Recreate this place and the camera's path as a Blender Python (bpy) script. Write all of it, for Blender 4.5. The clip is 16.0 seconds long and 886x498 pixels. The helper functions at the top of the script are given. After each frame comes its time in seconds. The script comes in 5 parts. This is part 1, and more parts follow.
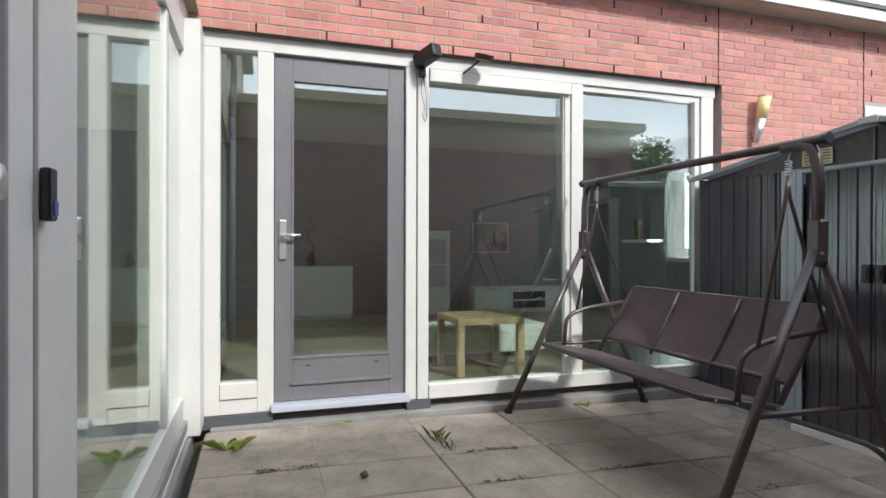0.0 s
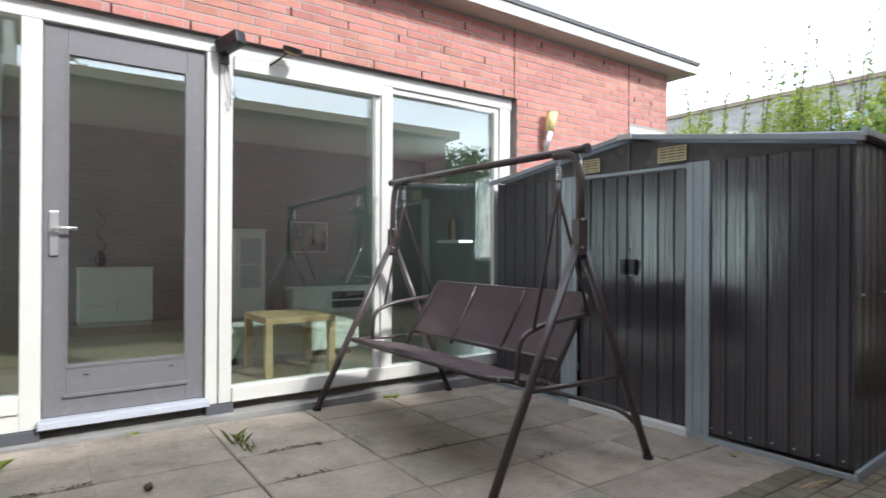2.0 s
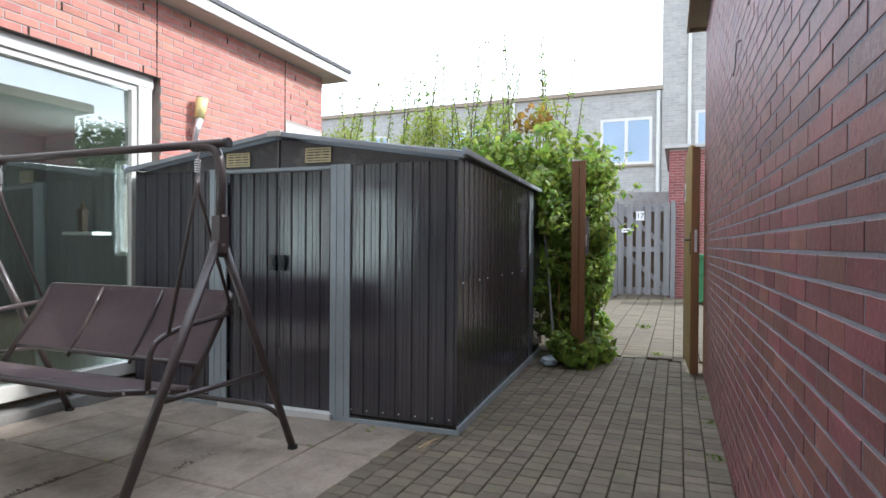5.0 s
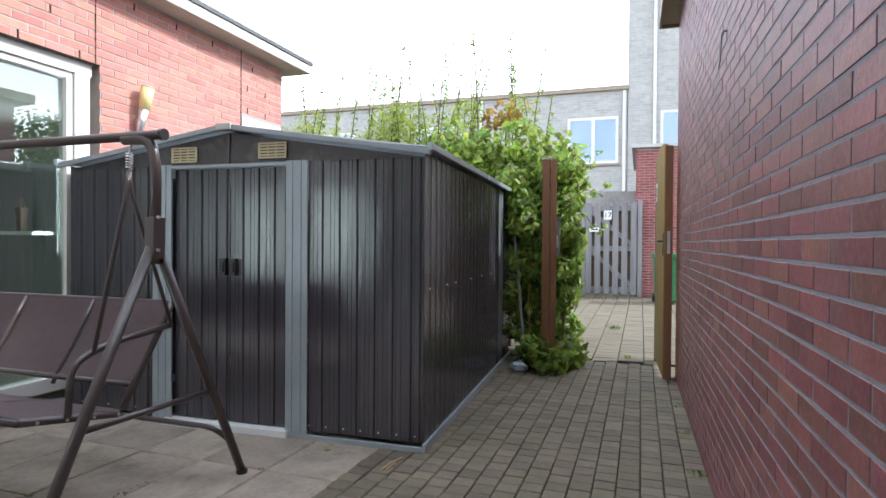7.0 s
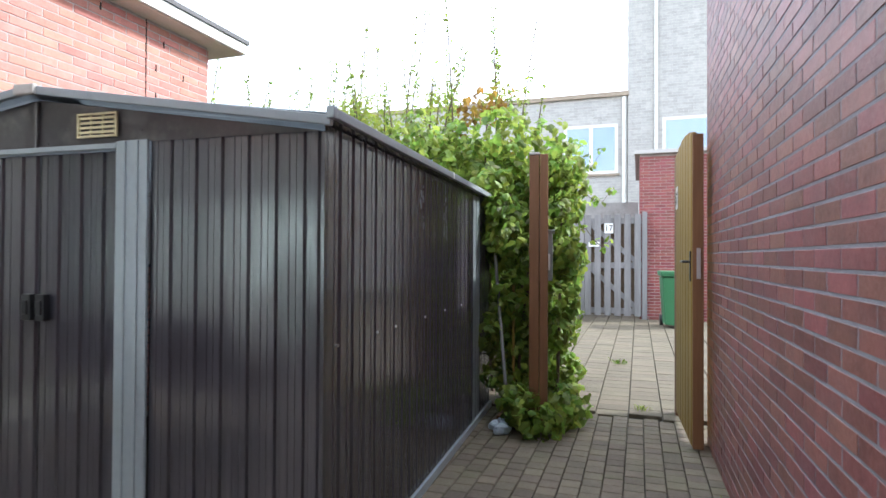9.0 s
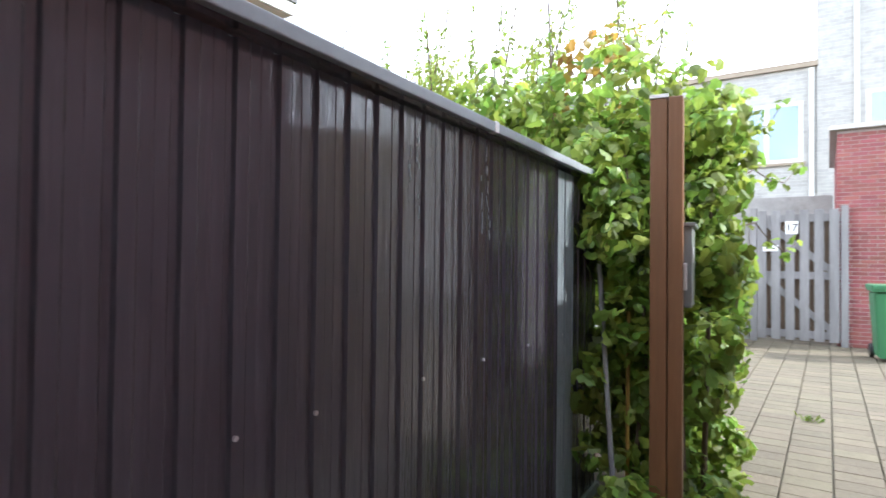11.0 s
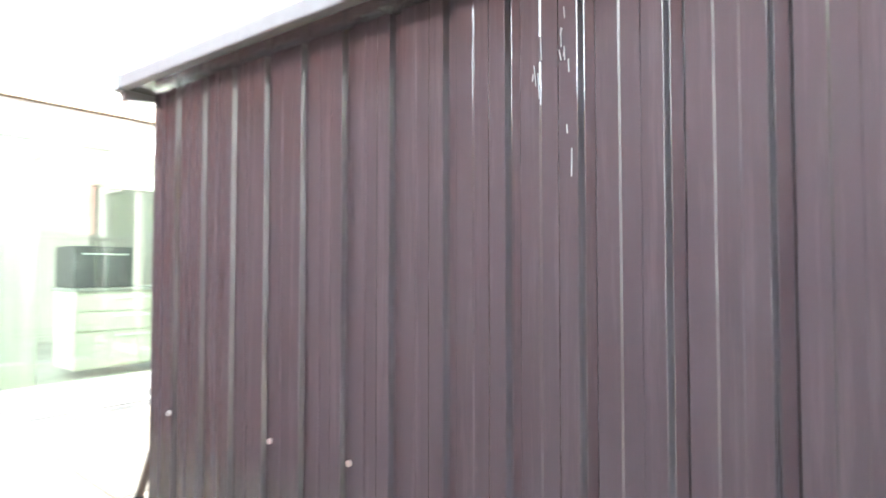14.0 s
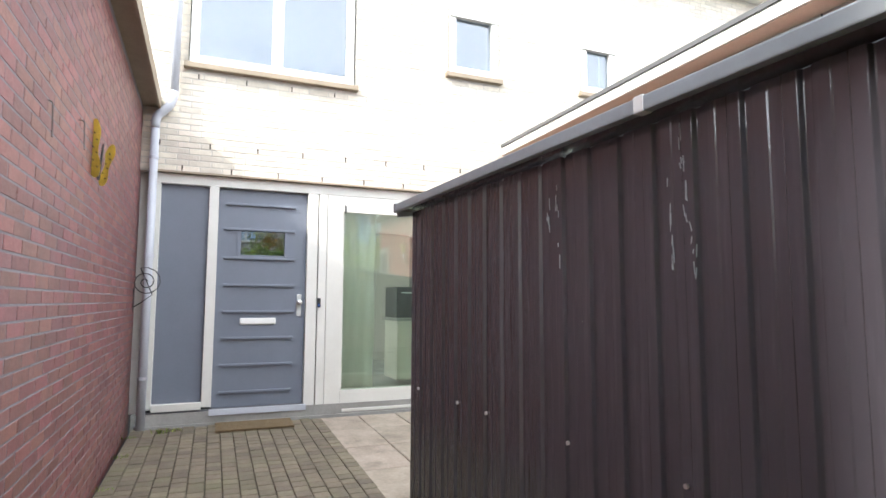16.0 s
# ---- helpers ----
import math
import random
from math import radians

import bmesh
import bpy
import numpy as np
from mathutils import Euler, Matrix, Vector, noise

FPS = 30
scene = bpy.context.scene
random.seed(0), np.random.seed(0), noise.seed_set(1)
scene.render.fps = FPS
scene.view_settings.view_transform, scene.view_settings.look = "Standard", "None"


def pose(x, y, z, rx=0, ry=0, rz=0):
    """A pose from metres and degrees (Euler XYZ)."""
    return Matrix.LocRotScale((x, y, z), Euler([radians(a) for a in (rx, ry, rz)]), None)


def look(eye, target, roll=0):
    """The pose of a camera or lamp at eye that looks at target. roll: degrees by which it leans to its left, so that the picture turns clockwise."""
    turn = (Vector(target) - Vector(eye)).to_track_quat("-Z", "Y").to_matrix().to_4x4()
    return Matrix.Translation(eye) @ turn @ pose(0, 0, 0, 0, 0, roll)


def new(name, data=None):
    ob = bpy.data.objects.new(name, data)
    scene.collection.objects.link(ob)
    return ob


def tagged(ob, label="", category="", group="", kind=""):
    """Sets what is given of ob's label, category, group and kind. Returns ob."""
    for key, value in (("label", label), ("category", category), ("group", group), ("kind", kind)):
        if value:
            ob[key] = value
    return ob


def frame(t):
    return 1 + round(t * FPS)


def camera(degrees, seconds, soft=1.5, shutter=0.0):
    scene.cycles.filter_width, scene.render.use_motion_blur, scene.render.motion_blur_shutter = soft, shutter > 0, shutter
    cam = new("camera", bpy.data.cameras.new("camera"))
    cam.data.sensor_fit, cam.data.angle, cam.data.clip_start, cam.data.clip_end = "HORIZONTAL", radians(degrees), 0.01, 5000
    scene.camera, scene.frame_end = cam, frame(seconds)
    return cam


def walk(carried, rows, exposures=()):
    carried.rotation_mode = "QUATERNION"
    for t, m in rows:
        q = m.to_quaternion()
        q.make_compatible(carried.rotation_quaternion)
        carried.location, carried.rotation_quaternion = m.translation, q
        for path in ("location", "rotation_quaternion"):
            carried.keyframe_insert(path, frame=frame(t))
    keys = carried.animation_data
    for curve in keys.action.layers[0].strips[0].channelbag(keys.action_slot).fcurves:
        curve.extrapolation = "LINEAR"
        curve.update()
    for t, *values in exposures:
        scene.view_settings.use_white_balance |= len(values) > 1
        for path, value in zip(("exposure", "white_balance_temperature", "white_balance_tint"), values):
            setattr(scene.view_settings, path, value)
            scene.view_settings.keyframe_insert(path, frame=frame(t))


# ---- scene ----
cam = camera(75.7, 16.0, 1.5, 0.35)
# t, x, y, z, yaw, pitch, roll
PATH = [
    (0, -0.283, 0.023, 1.207, -17.99, -0.21, 0.14),
    (0.5, -0.298, 0.017, 1.212, -19.98, -0.38, 0.17),
    (1, -0.251, -0.010, 1.203, -23.36, -0.26, 0.23),
    (1.5, -0.213, -0.042, 1.191, -28.50, -0.13, 0.30),
    (2, -0.187, -0.075, 1.166, -35.18, 0.10, 0.31),
    (2.5, -0.171, -0.110, 1.169, -42.99, 0.08, 0.34),
    (3, -0.143, -0.137, 1.181, -50.66, 0.02, 0.29),
    (3.5, -0.134, -0.169, 1.185, -57.21, -0.01, 0.39),
    (4, -0.126, -0.187, 1.187, -62.15, -0.10, 0.40),
    (4.5, -0.124, -0.185, 1.190, -65.42, -0.27, 0.43),
    (7, 0.117, -0.100, 1.225, -70.87, -0.67, 0.42),
    (7.5, 0.393, -0.051, 1.231, -71.16, -0.24, 0.45),
    (8, 0.690, -0.015, 1.237, -71.42, 0.28, 0.41),
    (8.2, 0.827, -0.005, 1.242, -71.52, 0.57, 0.35),
    (10.3, 2.485, 0.113, 1.320, -65.19, 1.20, 0.63),
    (10.5, 2.632, 0.124, 1.317, -62.75, 1.25, 0.60),
    (11, 2.989, 0.141, 1.303, -55.97, 1.06, 0.62),
    (11.5, 3.345, 0.141, 1.302, -46.05, 0.57, 0.61),
    (12, 3.704, 0.178, 1.294, -30.42, 0.17, 0.00),
    (12.5, 3.953, 0.317, 1.289, -15.41, -0.28, 0.00),
    (13, 4.168, 0.430, 1.294, 2.60, 0.09, 0.00),
    (13.5, 4.416, 0.437, 1.291, 21.65, 1.01, 0.00),
    (14, 4.705, 0.421, 1.294, 38.81, 1.99, 0.00),
    (14.5, 5.006, 0.362, 1.291, 52.09, 2.56, 0.08),
    (15, 5.281, 0.309, 1.300, 59.73, 2.69, 0.19),
    (15.5, 5.534, 0.259, 1.314, 65.24, 3.53, 0.23),
    (16, 5.730, 0.235, 1.327, 68.13, 5.27, 0.25),
]


def gaze(x, y, z, yaw, pitch, roll):
    a, p = radians(yaw), radians(pitch)
    return look((x, y, z), (x - math.sin(a) * math.cos(p), y + math.cos(a) * math.cos(p), z + math.sin(p)), roll)


EXPOSURES = [(0, 0.08, 6100, 10), (1.0, 0.1, 6050, 10), (2.0, 0.35, 6000, 10), (4.5, 0.45, 5950, 10), (7.0, 0.65, 5950, 10), (8.2, 0.75, 5950, 10), (10.3, 1.05, 6000, 10), (11.4, 1.6, 6000, 10), (12.0, 3.0, 5850, 2),
             (12.6, 3.42, 5700, -13), (13.5, 3.8, 5850, -9), (14.0, 3.3, 6350, 5), (14.5, 2.28, 6500, 10), (15.0, 1.66, 6500, 10), (16.0, 1.25, 6450, 10)]
walk(cam, [(r[0], gaze(*r[1:])) for r in PATH], EXPOSURES)

# ---- sky and sun ----
SUN_AZ, SUN_EL = 68.0, 38.5
sun_dir = Vector((math.cos(radians(SUN_AZ)) * math.cos(radians(SUN_EL)), -math.sin(radians(SUN_AZ)) * math.cos(radians(SUN_EL)), math.sin(radians(SUN_EL))))
world = bpy.data.worlds.new("sky")
scene.world = world
world.use_nodes = True
wn = world.node_tree
wn.nodes.clear()
sky = wn.nodes.new("ShaderNodeTexSky")
sky.sky_type, sky.sun_disc = "NISHITA", False
sky.sun_elevation, sky.sun_rotation = radians(SUN_EL), math.atan2(sun_dir.x, sun_dir.y)
sky.air_density, sky.dust_density, sky.ozone_density = 1.0, 2.5, 1.0
# thin white cloud over the whole dome
tc = wn.nodes.new("ShaderNodeTexCoord")
cl = wn.nodes.new("ShaderNodeTexNoise")
cl.inputs["Scale"].default_value, cl.inputs["Detail"].default_value, cl.inputs["Roughness"].default_value = 2.2, 7, 0.6
mapping = wn.nodes.new("ShaderNodeMapping")
mapping.inputs["Scale"].default_value = (1, 1, 2.4)
ramp = wn.nodes.new("ShaderNodeValToRGB")
ramp.color_ramp.elements[0].position, ramp.color_ramp.elements[1].position = 0.20, 0.47
cloud_mix = wn.nodes.new("ShaderNodeMixRGB")
cloud_mix.inputs[2].default_value = (17.0, 18.0, 19.6, 1)
bg = wn.nodes.new("ShaderNodeBackground")
bg.inputs["Strength"].default_value = 0.118
out = wn.nodes.new("ShaderNodeOutputWorld")
wn.links.new(tc.outputs["Generated"], mapping.inputs[0])
wn.links.new(mapping.outputs[0], cl.inputs["Vector"])
wn.links.new(cl.outputs[0], ramp.inputs[0])
wn.links.new(ramp.outputs[0], cloud_mix.inputs[0])
wn.links.new(sky.outputs[0], cloud_mix.inputs[1])
wn.links.new(cloud_mix.outputs[0], bg.inputs[0])
wn.links.new(bg.outputs[0], out.inputs[0])
sun = new("sun", bpy.data.lights.new("sun", "SUN"))
sun.data.energy, sun.data.angle, sun.data.color = 3.7, radians(4.0), (1.0, 0.95, 0.88)
sun.matrix_world = look(sun_dir * 30, (0, 0, 0))


# ---- materials ----
def mat(name, color, rough=0.6, metal=0.0, vary=0.12, scale=6.0, bump=0.0, bump_scale=60.0, color2=None, piece=0.0, spec=0.5, stretch=(1, 1, 1), stain=0.0, stain_color=(0.03, 0.03, 0.025), stain_scale=1.5, coat=0.0, coat_ior=1.5):
    """A painted, mineral or wooden surface: base colour with grain, stains, per-piece tone and fine relief."""
    m = bpy.data.materials.new(name)
    m.use_nodes = True
    nt = m.node_tree
    b = nt.nodes["Principled BSDF"]
    b.inputs["Roughness"].default_value, b.inputs["Metallic"].default_value = rough, metal
    b.inputs["Specular IOR Level"].default_value = spec
    b.inputs["Coat Weight"].default_value, b.inputs["Coat IOR"].default_value, b.inputs["Coat Roughness"].default_value = coat, coat_ior, 0.06
    co = nt.nodes.new("ShaderNodeTexCoord")
    mp = nt.nodes.new("ShaderNodeMapping")
    mp.inputs["Scale"].default_value = stretch
    nt.links.new(co.outputs["Object"], mp.inputs[0])

    def noise_node(s, detail=6.0, r=0.6):
        n = nt.nodes.new("ShaderNodeTexNoise")
        n.inputs["Scale"].default_value, n.inputs["Detail"].default_value, n.inputs["Roughness"].default_value = s, detail, r
        nt.links.new(mp.outputs[0], n.inputs["Vector"])
        return n

    def math_node(op, a, c):
        n = nt.nodes.new("ShaderNodeMath")
        n.operation = op
        for i, v in enumerate((a, c)):
            if isinstance(v, (int, float)):
                n.inputs[i].default_value = v
            else:
                nt.links.new(v, n.inputs[i])
        return n.outputs[0]

    def mix(fac, a, c, blend="MIX"):
        n = nt.nodes.new("ShaderNodeMixRGB")
        n.blend_type = blend
        for i, v in enumerate((fac, a, c)):
            if isinstance(v, (int, float)):
                n.inputs[i].default_value = v
            elif isinstance(v, tuple):
                n.inputs[i].default_value = (*v[:3], 1)
            else:
                nt.links.new(v, n.inputs[i])
        return n.outputs[0]

    big, fine = noise_node(scale), noise_node(scale * 9)
    c2 = color2 or tuple(v * (1 - vary * 2) for v in color)
    t = math_node("ADD", math_node("MULTIPLY", big.outputs[0], 0.65), math_node("MULTIPLY", fine.outputs[0], 0.35))
    rp = nt.nodes.new("ShaderNodeMapRange")
    rp.inputs["From Min"].default_value, rp.inputs["From Max"].default_value = 0.33, 0.67
    nt.links.new(t, rp.inputs[0])
    col = mix(rp.outputs[0], color, c2)
    if piece:
        # every piece cuts its grain from another spot
        oi, ge = nt.nodes.new("ShaderNodeObjectInfo"), nt.nodes.new("ShaderNodeNewGeometry")
        r = math_node("FRACT", math_node("ADD", oi.outputs["Random"], ge.outputs["Random Per Island"]), 0)
        hsv = nt.nodes.new("ShaderNodeHueSaturation")
        mr = nt.nodes.new("ShaderNodeMapRange")
        mr.inputs["To Min"].default_value, mr.inputs["To Max"].default_value = 1 - piece, 1 + piece
        nt.links.new(r, mr.inputs[0])
        nt.links.new(mr.outputs[0], hsv.inputs["Value"])
        r2 = math_node("FRACT", math_node("MULTIPLY", r, 7.31), 0)
        nt.links.new(math_node("MULTIPLY", oi.outputs["Random"], 41.0), mp.inputs["Location"])
        mh = nt.nodes.new("ShaderNodeMapRange")
        mh.inputs["To Min"].default_value, mh.inputs["To Max"].default_value = 0.5 - piece * 0.06, 0.5 + piece * 0.06
        nt.links.new(r2, mh.inputs[0])
        nt.links.new(mh.outputs[0], hsv.inputs["Hue"])
        nt.links.new(col, hsv.inputs["Color"])
        col = hsv.outputs[0]
    if stain:
        st = noise_node(stain_scale, 8.0, 0.7)
        sr = nt.nodes.new("ShaderNodeMapRange")
        sr.inputs["From Min"].default_value, sr.inputs["From Max"].default_value = 0.52, 0.72
        sr.inputs["To Max"].default_value = stain
        nt.links.new(st.outputs[0], sr.inputs[0])
        col = mix(sr.outputs[0], col, stain_color)
    nt.links.new(col, b.inputs["Base Color"])
    ro = nt.nodes.new("ShaderNodeMapRange")
    ro.inputs["To Min"].default_value, ro.inputs["To Max"].default_value = rough * 0.8, min(1, rough * 1.2)
    nt.links.new(fine.outputs[0], ro.inputs[0])
    nt.links.new(ro.outputs[0], b.inputs["Roughness"])
    if bump:
        bn, bp = noise_node(bump_scale, 5.0), nt.nodes.new("ShaderNodeBump")
        bp.inputs["Strength"].default_value, bp.inputs["Distance"].default_value = bump, 0.01
        nt.links.new(bn.outputs[0], bp.inputs["Height"])
        nt.links.new(bp.outputs[0], b.inputs["Normal"])
        if coat:
            nt.links.new(bp.outputs[0], b.inputs["Coat Normal"])
    return m


def glass_mat(name, tint=(0.86, 0.93, 0.9), r0=0.05):
    m = bpy.data.materials.new(name)
    m.use_nodes = True
    nt = m.node_tree
    nt.nodes.clear()
    o, mx, tr, gl, fr = (nt.nodes.new(k) for k in ("ShaderNodeOutputMaterial", "ShaderNodeMixShader", "ShaderNodeBsdfTransparent", "ShaderNodeBsdfGlossy", "ShaderNodeLayerWeight"))
    tr.inputs[0].default_value = (*tint, 1)
    gl.inputs["Roughness"].default_value = 0.0
    gl.inputs[0].default_value = (1, 1, 1, 1)
    fr.inputs[0].default_value = 0.5
    # share of mirrored light: r0 + (1 - r0) * facing^5
    power, scale_, add = (nt.nodes.new("ShaderNodeMath") for _ in range(3))
    power.operation, scale_.operation, add.operation = "POWER", "MULTIPLY", "ADD"
    power.inputs[1].default_value, scale_.inputs[1].default_value, add.inputs[1].default_value = 5.0, 1 - r0, r0
    nt.links.new(fr.outputs["Facing"], power.inputs[0])
    nt.links.new(power.outputs[0], scale_.inputs[0])
    nt.links.new(scale_.outputs[0], add.inputs[0])
    nt.links.new(add.outputs[0], mx.inputs[0])
    nt.links.new(tr.outputs[0], mx.inputs[1])
    nt.links.new(gl.outputs[0], mx.inputs[2])
    nt.links.new(mx.outputs[0], o.inputs[0])
    return m


def leaf_mat(name, color, color2, piece=0.35):
    m = mat(name, color, 0.45, vary=0.2, scale=3, piece=piece, color2=color2)
    b = m.node_tree.nodes["Principled BSDF"]
    b.inputs["Transmission Weight"].default_value = 0.0
    b.inputs["Subsurface Weight"].default_value = 0.0
    nt = m.node_tree
    tl, mx, o = nt.nodes.new("ShaderNodeBsdfTranslucent"), nt.nodes.new("ShaderNodeMixShader"), nt.nodes["Material Output"]
    src = b.inputs["Base Color"].links[0].from_socket
    nt.links.new(src, tl.inputs[0])
    mx.inputs[0].default_value = 0.58
    nt.links.new(b.outputs[0], mx.inputs[1])
    nt.links.new(tl.outputs[0], mx.inputs[2])
    nt.links.new(mx.outputs[0], o.inputs[0])
    return m


M_BRICK = mat("red_brick", (0.58, 0.25, 0.198), 0.85, vary=0.15, scale=9, bump=0.35, bump_scale=90, piece=0.14, stain=0.35, stain_color=(0.55, 0.36, 0.31), stain_scale=5)
M_BRICK_DARK = mat("purple_red_brick", (0.228, 0.081, 0.073), 0.5, vary=0.22, scale=7, bump=0.2, bump_scale=70, piece=0.27, stain=0.4, stain_color=(0.15, 0.095, 0.10), stain_scale=4)
M_BRICK_OUT = mat("deep_red_brick", (0.29, 0.085, 0.08), 0.85, vary=0.15, scale=9, bump=0.35, bump_scale=90, piece=0.2)
M_MORTAR = mat("grey_mortar", (0.44, 0.38, 0.35), 0.95, scale=12, bump=0.4, bump_scale=120)
M_MORTAR_BLUE = mat("blue_grey_mortar", (0.215, 0.205, 0.225), 0.95, scale=12, bump=0.4, bump_scale=120)
M_BRICK_PALE = mat("pale_cream_brick", (0.66, 0.60, 0.50), 0.9, vary=0.12, scale=10, bump=0.35, bump_scale=80, piece=0.16, stain=0.35, stain_color=(0.42, 0.38, 0.33), stain_scale=3)
M_MORTAR_PALE = mat("pale_mortar", (0.55, 0.52, 0.46), 0.95, scale=12, bump=0.4, bump_scale=120)
M_GREYBRICK = mat("grey_brick", (0.43, 0.42, 0.39), 0.9, vary=0.12, scale=6, bump=0.3, piece=0.09, stain=0.3, stain_color=(0.55, 0.53, 0.48), stain_scale=1.2)
M_WHITE = mat("white_paint", (0.64, 0.63, 0.585), 0.4, vary=0.04, scale=4, bump=0.05, stain=0.12, stain_color=(0.55, 0.53, 0.46), stain_scale=3)
M_GREYPAINT = mat("grey_paint", (0.170, 0.165, 0.172), 0.38, vary=0.06, scale=5, bump=0.05, stain=0.1, stain_color=(0.45, 0.45, 0.44), stain_scale=14)
M_BLUEGREY = mat("blue_grey_paint", (0.155, 0.175, 0.215), 0.42, vary=0.05, scale=4, bump=0.04)
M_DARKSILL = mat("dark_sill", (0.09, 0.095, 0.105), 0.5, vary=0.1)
M_CURB = mat("concrete_curb", (0.34, 0.33, 0.31), 0.9, vary=0.15, scale=5, bump=0.3, stain=0.5, stain_color=(0.12, 0.12, 0.1))
M_SLAB = mat("concrete_slab", (0.40, 0.333, 0.268), 0.85, vary=0.2, scale=4, bump=0.3, bump_scale=60, piece=0.1, stain=0.8, stain_color=(0.15, 0.135, 0.11), stain_scale=3.4)
M_JOINT = mat("sandy_joint", (0.075, 0.07, 0.05), 0.95, scale=9, bump=0.4, stain=0.5, stain_color=(0.06, 0.08, 0.03))
M_JOINT_DARK = mat("dark_joint_soil", (0.055, 0.05, 0.042), 0.95, scale=9, bump=0.4, stain=0.5, stain_color=(0.05, 0.07, 0.03))
M_PAVER = mat("clinker_paver", (0.172, 0.142, 0.10), 0.85, vary=0.16, scale=6, bump=0.35, bump_scale=70, piece=0.2, stain=0.6, stain_color=(0.12, 0.125, 0.055), stain_scale=1.6)
M_PLAZA = mat("plaza_tile", (0.122, 0.101, 0.066), 0.85, vary=0.14, scale=5, bump=0.3, piece=0.15)
M_SHED = mat("dark_brown_shed_metal", (0.112, 0.106, 0.126), 0.2, vary=0.08, scale=3, spec=0.7, stretch=(1, 1, 0.05), stain=0.22, stain_color=(0.27, 0.27, 0.28), stain_scale=30, bump=0.15, bump_scale=40, coat=1.0, coat_ior=1.95)
M_GABLE = mat("water_marked_gable_metal", (0.12, 0.11, 0.115), 0.3, vary=0.2, scale=4, spec=0.7, stain=0.75, stain_color=(0.24, 0.23, 0.21), stain_scale=5, coat=0.5)
M_SHEDTRIM = mat("grey_shed_trim", (0.33, 0.38, 0.40), 0.4, vary=0.08, scale=4, stain=0.15)
M_SHEDROOF = mat("slate_grey_roof_metal", (0.29, 0.32, 0.34), 0.4, vary=0.1, scale=4)
M_CREAM = mat("cream_plastic", (0.62, 0.55, 0.33), 0.5, vary=0.05)
M_STEEL = mat("brown_painted_steel", (0.075, 0.058, 0.055), 0.3, vary=0.1, scale=8)
M_FABRIC = mat("brown_mesh_fabric", (0.21, 0.155, 0.16), 0.85, vary=0.08, scale=20, bump=0.5, bump_scale=400)
M_CHROME = mat("brushed_metal", (0.75, 0.75, 0.75), 0.38, 1.0, vary=0.05)
M_BLACK = mat("black_plastic", (0.018, 0.018, 0.02), 0.35, vary=0.05)
M_WOOD_POST = mat("brown_stained_wood", (0.20, 0.09, 0.035), 0.55, vary=0.2, scale=5, stretch=(1, 1, 0.08), bump=0.3, bump_scale=80)
M_WOOD_GATE = mat("honey_impregnated_wood", (0.30, 0.185, 0.035), 0.55, vary=0.2, scale=5, stretch=(1, 1, 0.08), bump=0.3, bump_scale=80)
M_WOOD_GREY = mat("weathered_grey_wood", (0.27, 0.26, 0.26), 0.85, vary=0.2, scale=6, stretch=(1, 1, 0.1), bump=0.4, bump_scale=80)
M_PIPE = mat("grey_pvc", (0.48, 0.50, 0.55), 0.45, vary=0.05)
M_FASCIA = mat("brown_fascia", (0.30, 0.24, 0.17), 0.6, vary=0.12)
M_SOFFIT = mat("cream_soffit", (0.47, 0.42, 0.33), 0.6, vary=0.08)
M_ROOFEDGE = mat("dark_roof_edge", (0.10, 0.10, 0.10), 0.6)
M_GREEN_BIN = mat("green_bin_plastic", (0.04, 0.165, 0.07), 0.45, vary=0.05)
M_LEAF = leaf_mat("ivy_leaf", (0.15, 0.235, 0.036), (0.28, 0.37, 0.07), 0.5)
M_LEAF_L = leaf_mat("bamboo_leaf", (0.24, 0.31, 0.042), (0.33, 0.38, 0.065))
M_LEAF_T = leaf_mat("tree_leaf", (0.06, 0.10, 0.03), (0.10, 0.14, 0.035))
M_LEAF_O = leaf_mat("autumn_leaf", (0.32, 0.16, 0.03), (0.25, 0.19, 0.04))
M_BARK = mat("bark", (0.13, 0.09, 0.06), 0.9, vary=0.2, scale=9, bump=0.5)
M_ROOMWALL = mat("grey_room_wall", (0.24, 0.245, 0.24), 0.9, vary=0.03)
M_ROOMCEIL = mat("room_ceiling", (0.62, 0.60, 0.56), 0.9, vary=0.03)
M_LAMINATE = mat("oak_laminate", (0.30, 0.24, 0.17), 0.35, vary=0.12, scale=3, stretch=(6, 0.8, 1), piece=0.15)
M_PINE = mat("birch_wood", (0.56, 0.40, 0.22), 0.45, vary=0.1, scale=6, stretch=(0.5, 4, 4))
M_LACQUER = mat("white_lacquer", (0.74, 0.75, 0.72), 0.35, vary=0.03)
M_CURTAIN = leaf_mat("sheer_curtain", (0.78, 0.77, 0.71), (0.82, 0.81, 0.75), 0.0)
M_KITCHEN = mat("cream_cabinet", (0.55, 0.52, 0.44), 0.4, vary=0.04)
M_COIR = mat("coir_mat", (0.17, 0.115, 0.055), 0.95, vary=0.2, scale=30, bump=0.8, bump_scale=200)
M_AMBER = mat("yellow_lamp_glass", (0.80, 0.68, 0.30), 0.25, vary=0.06)
M_YELLOW = mat("yellow_enamel", (0.80, 0.60, 0.12), 0.4, vary=0.2, scale=18)
M_PAPER = mat("sign_white", (0.75, 0.75, 0.73), 0.5, vary=0.04)
M_COPING = mat("pale_grey_coping", (0.50, 0.48, 0.45), 0.7, vary=0.1)
M_BOXGREY = mat("grey_letter_box_metal", (0.21, 0.23, 0.22), 0.4, vary=0.08)
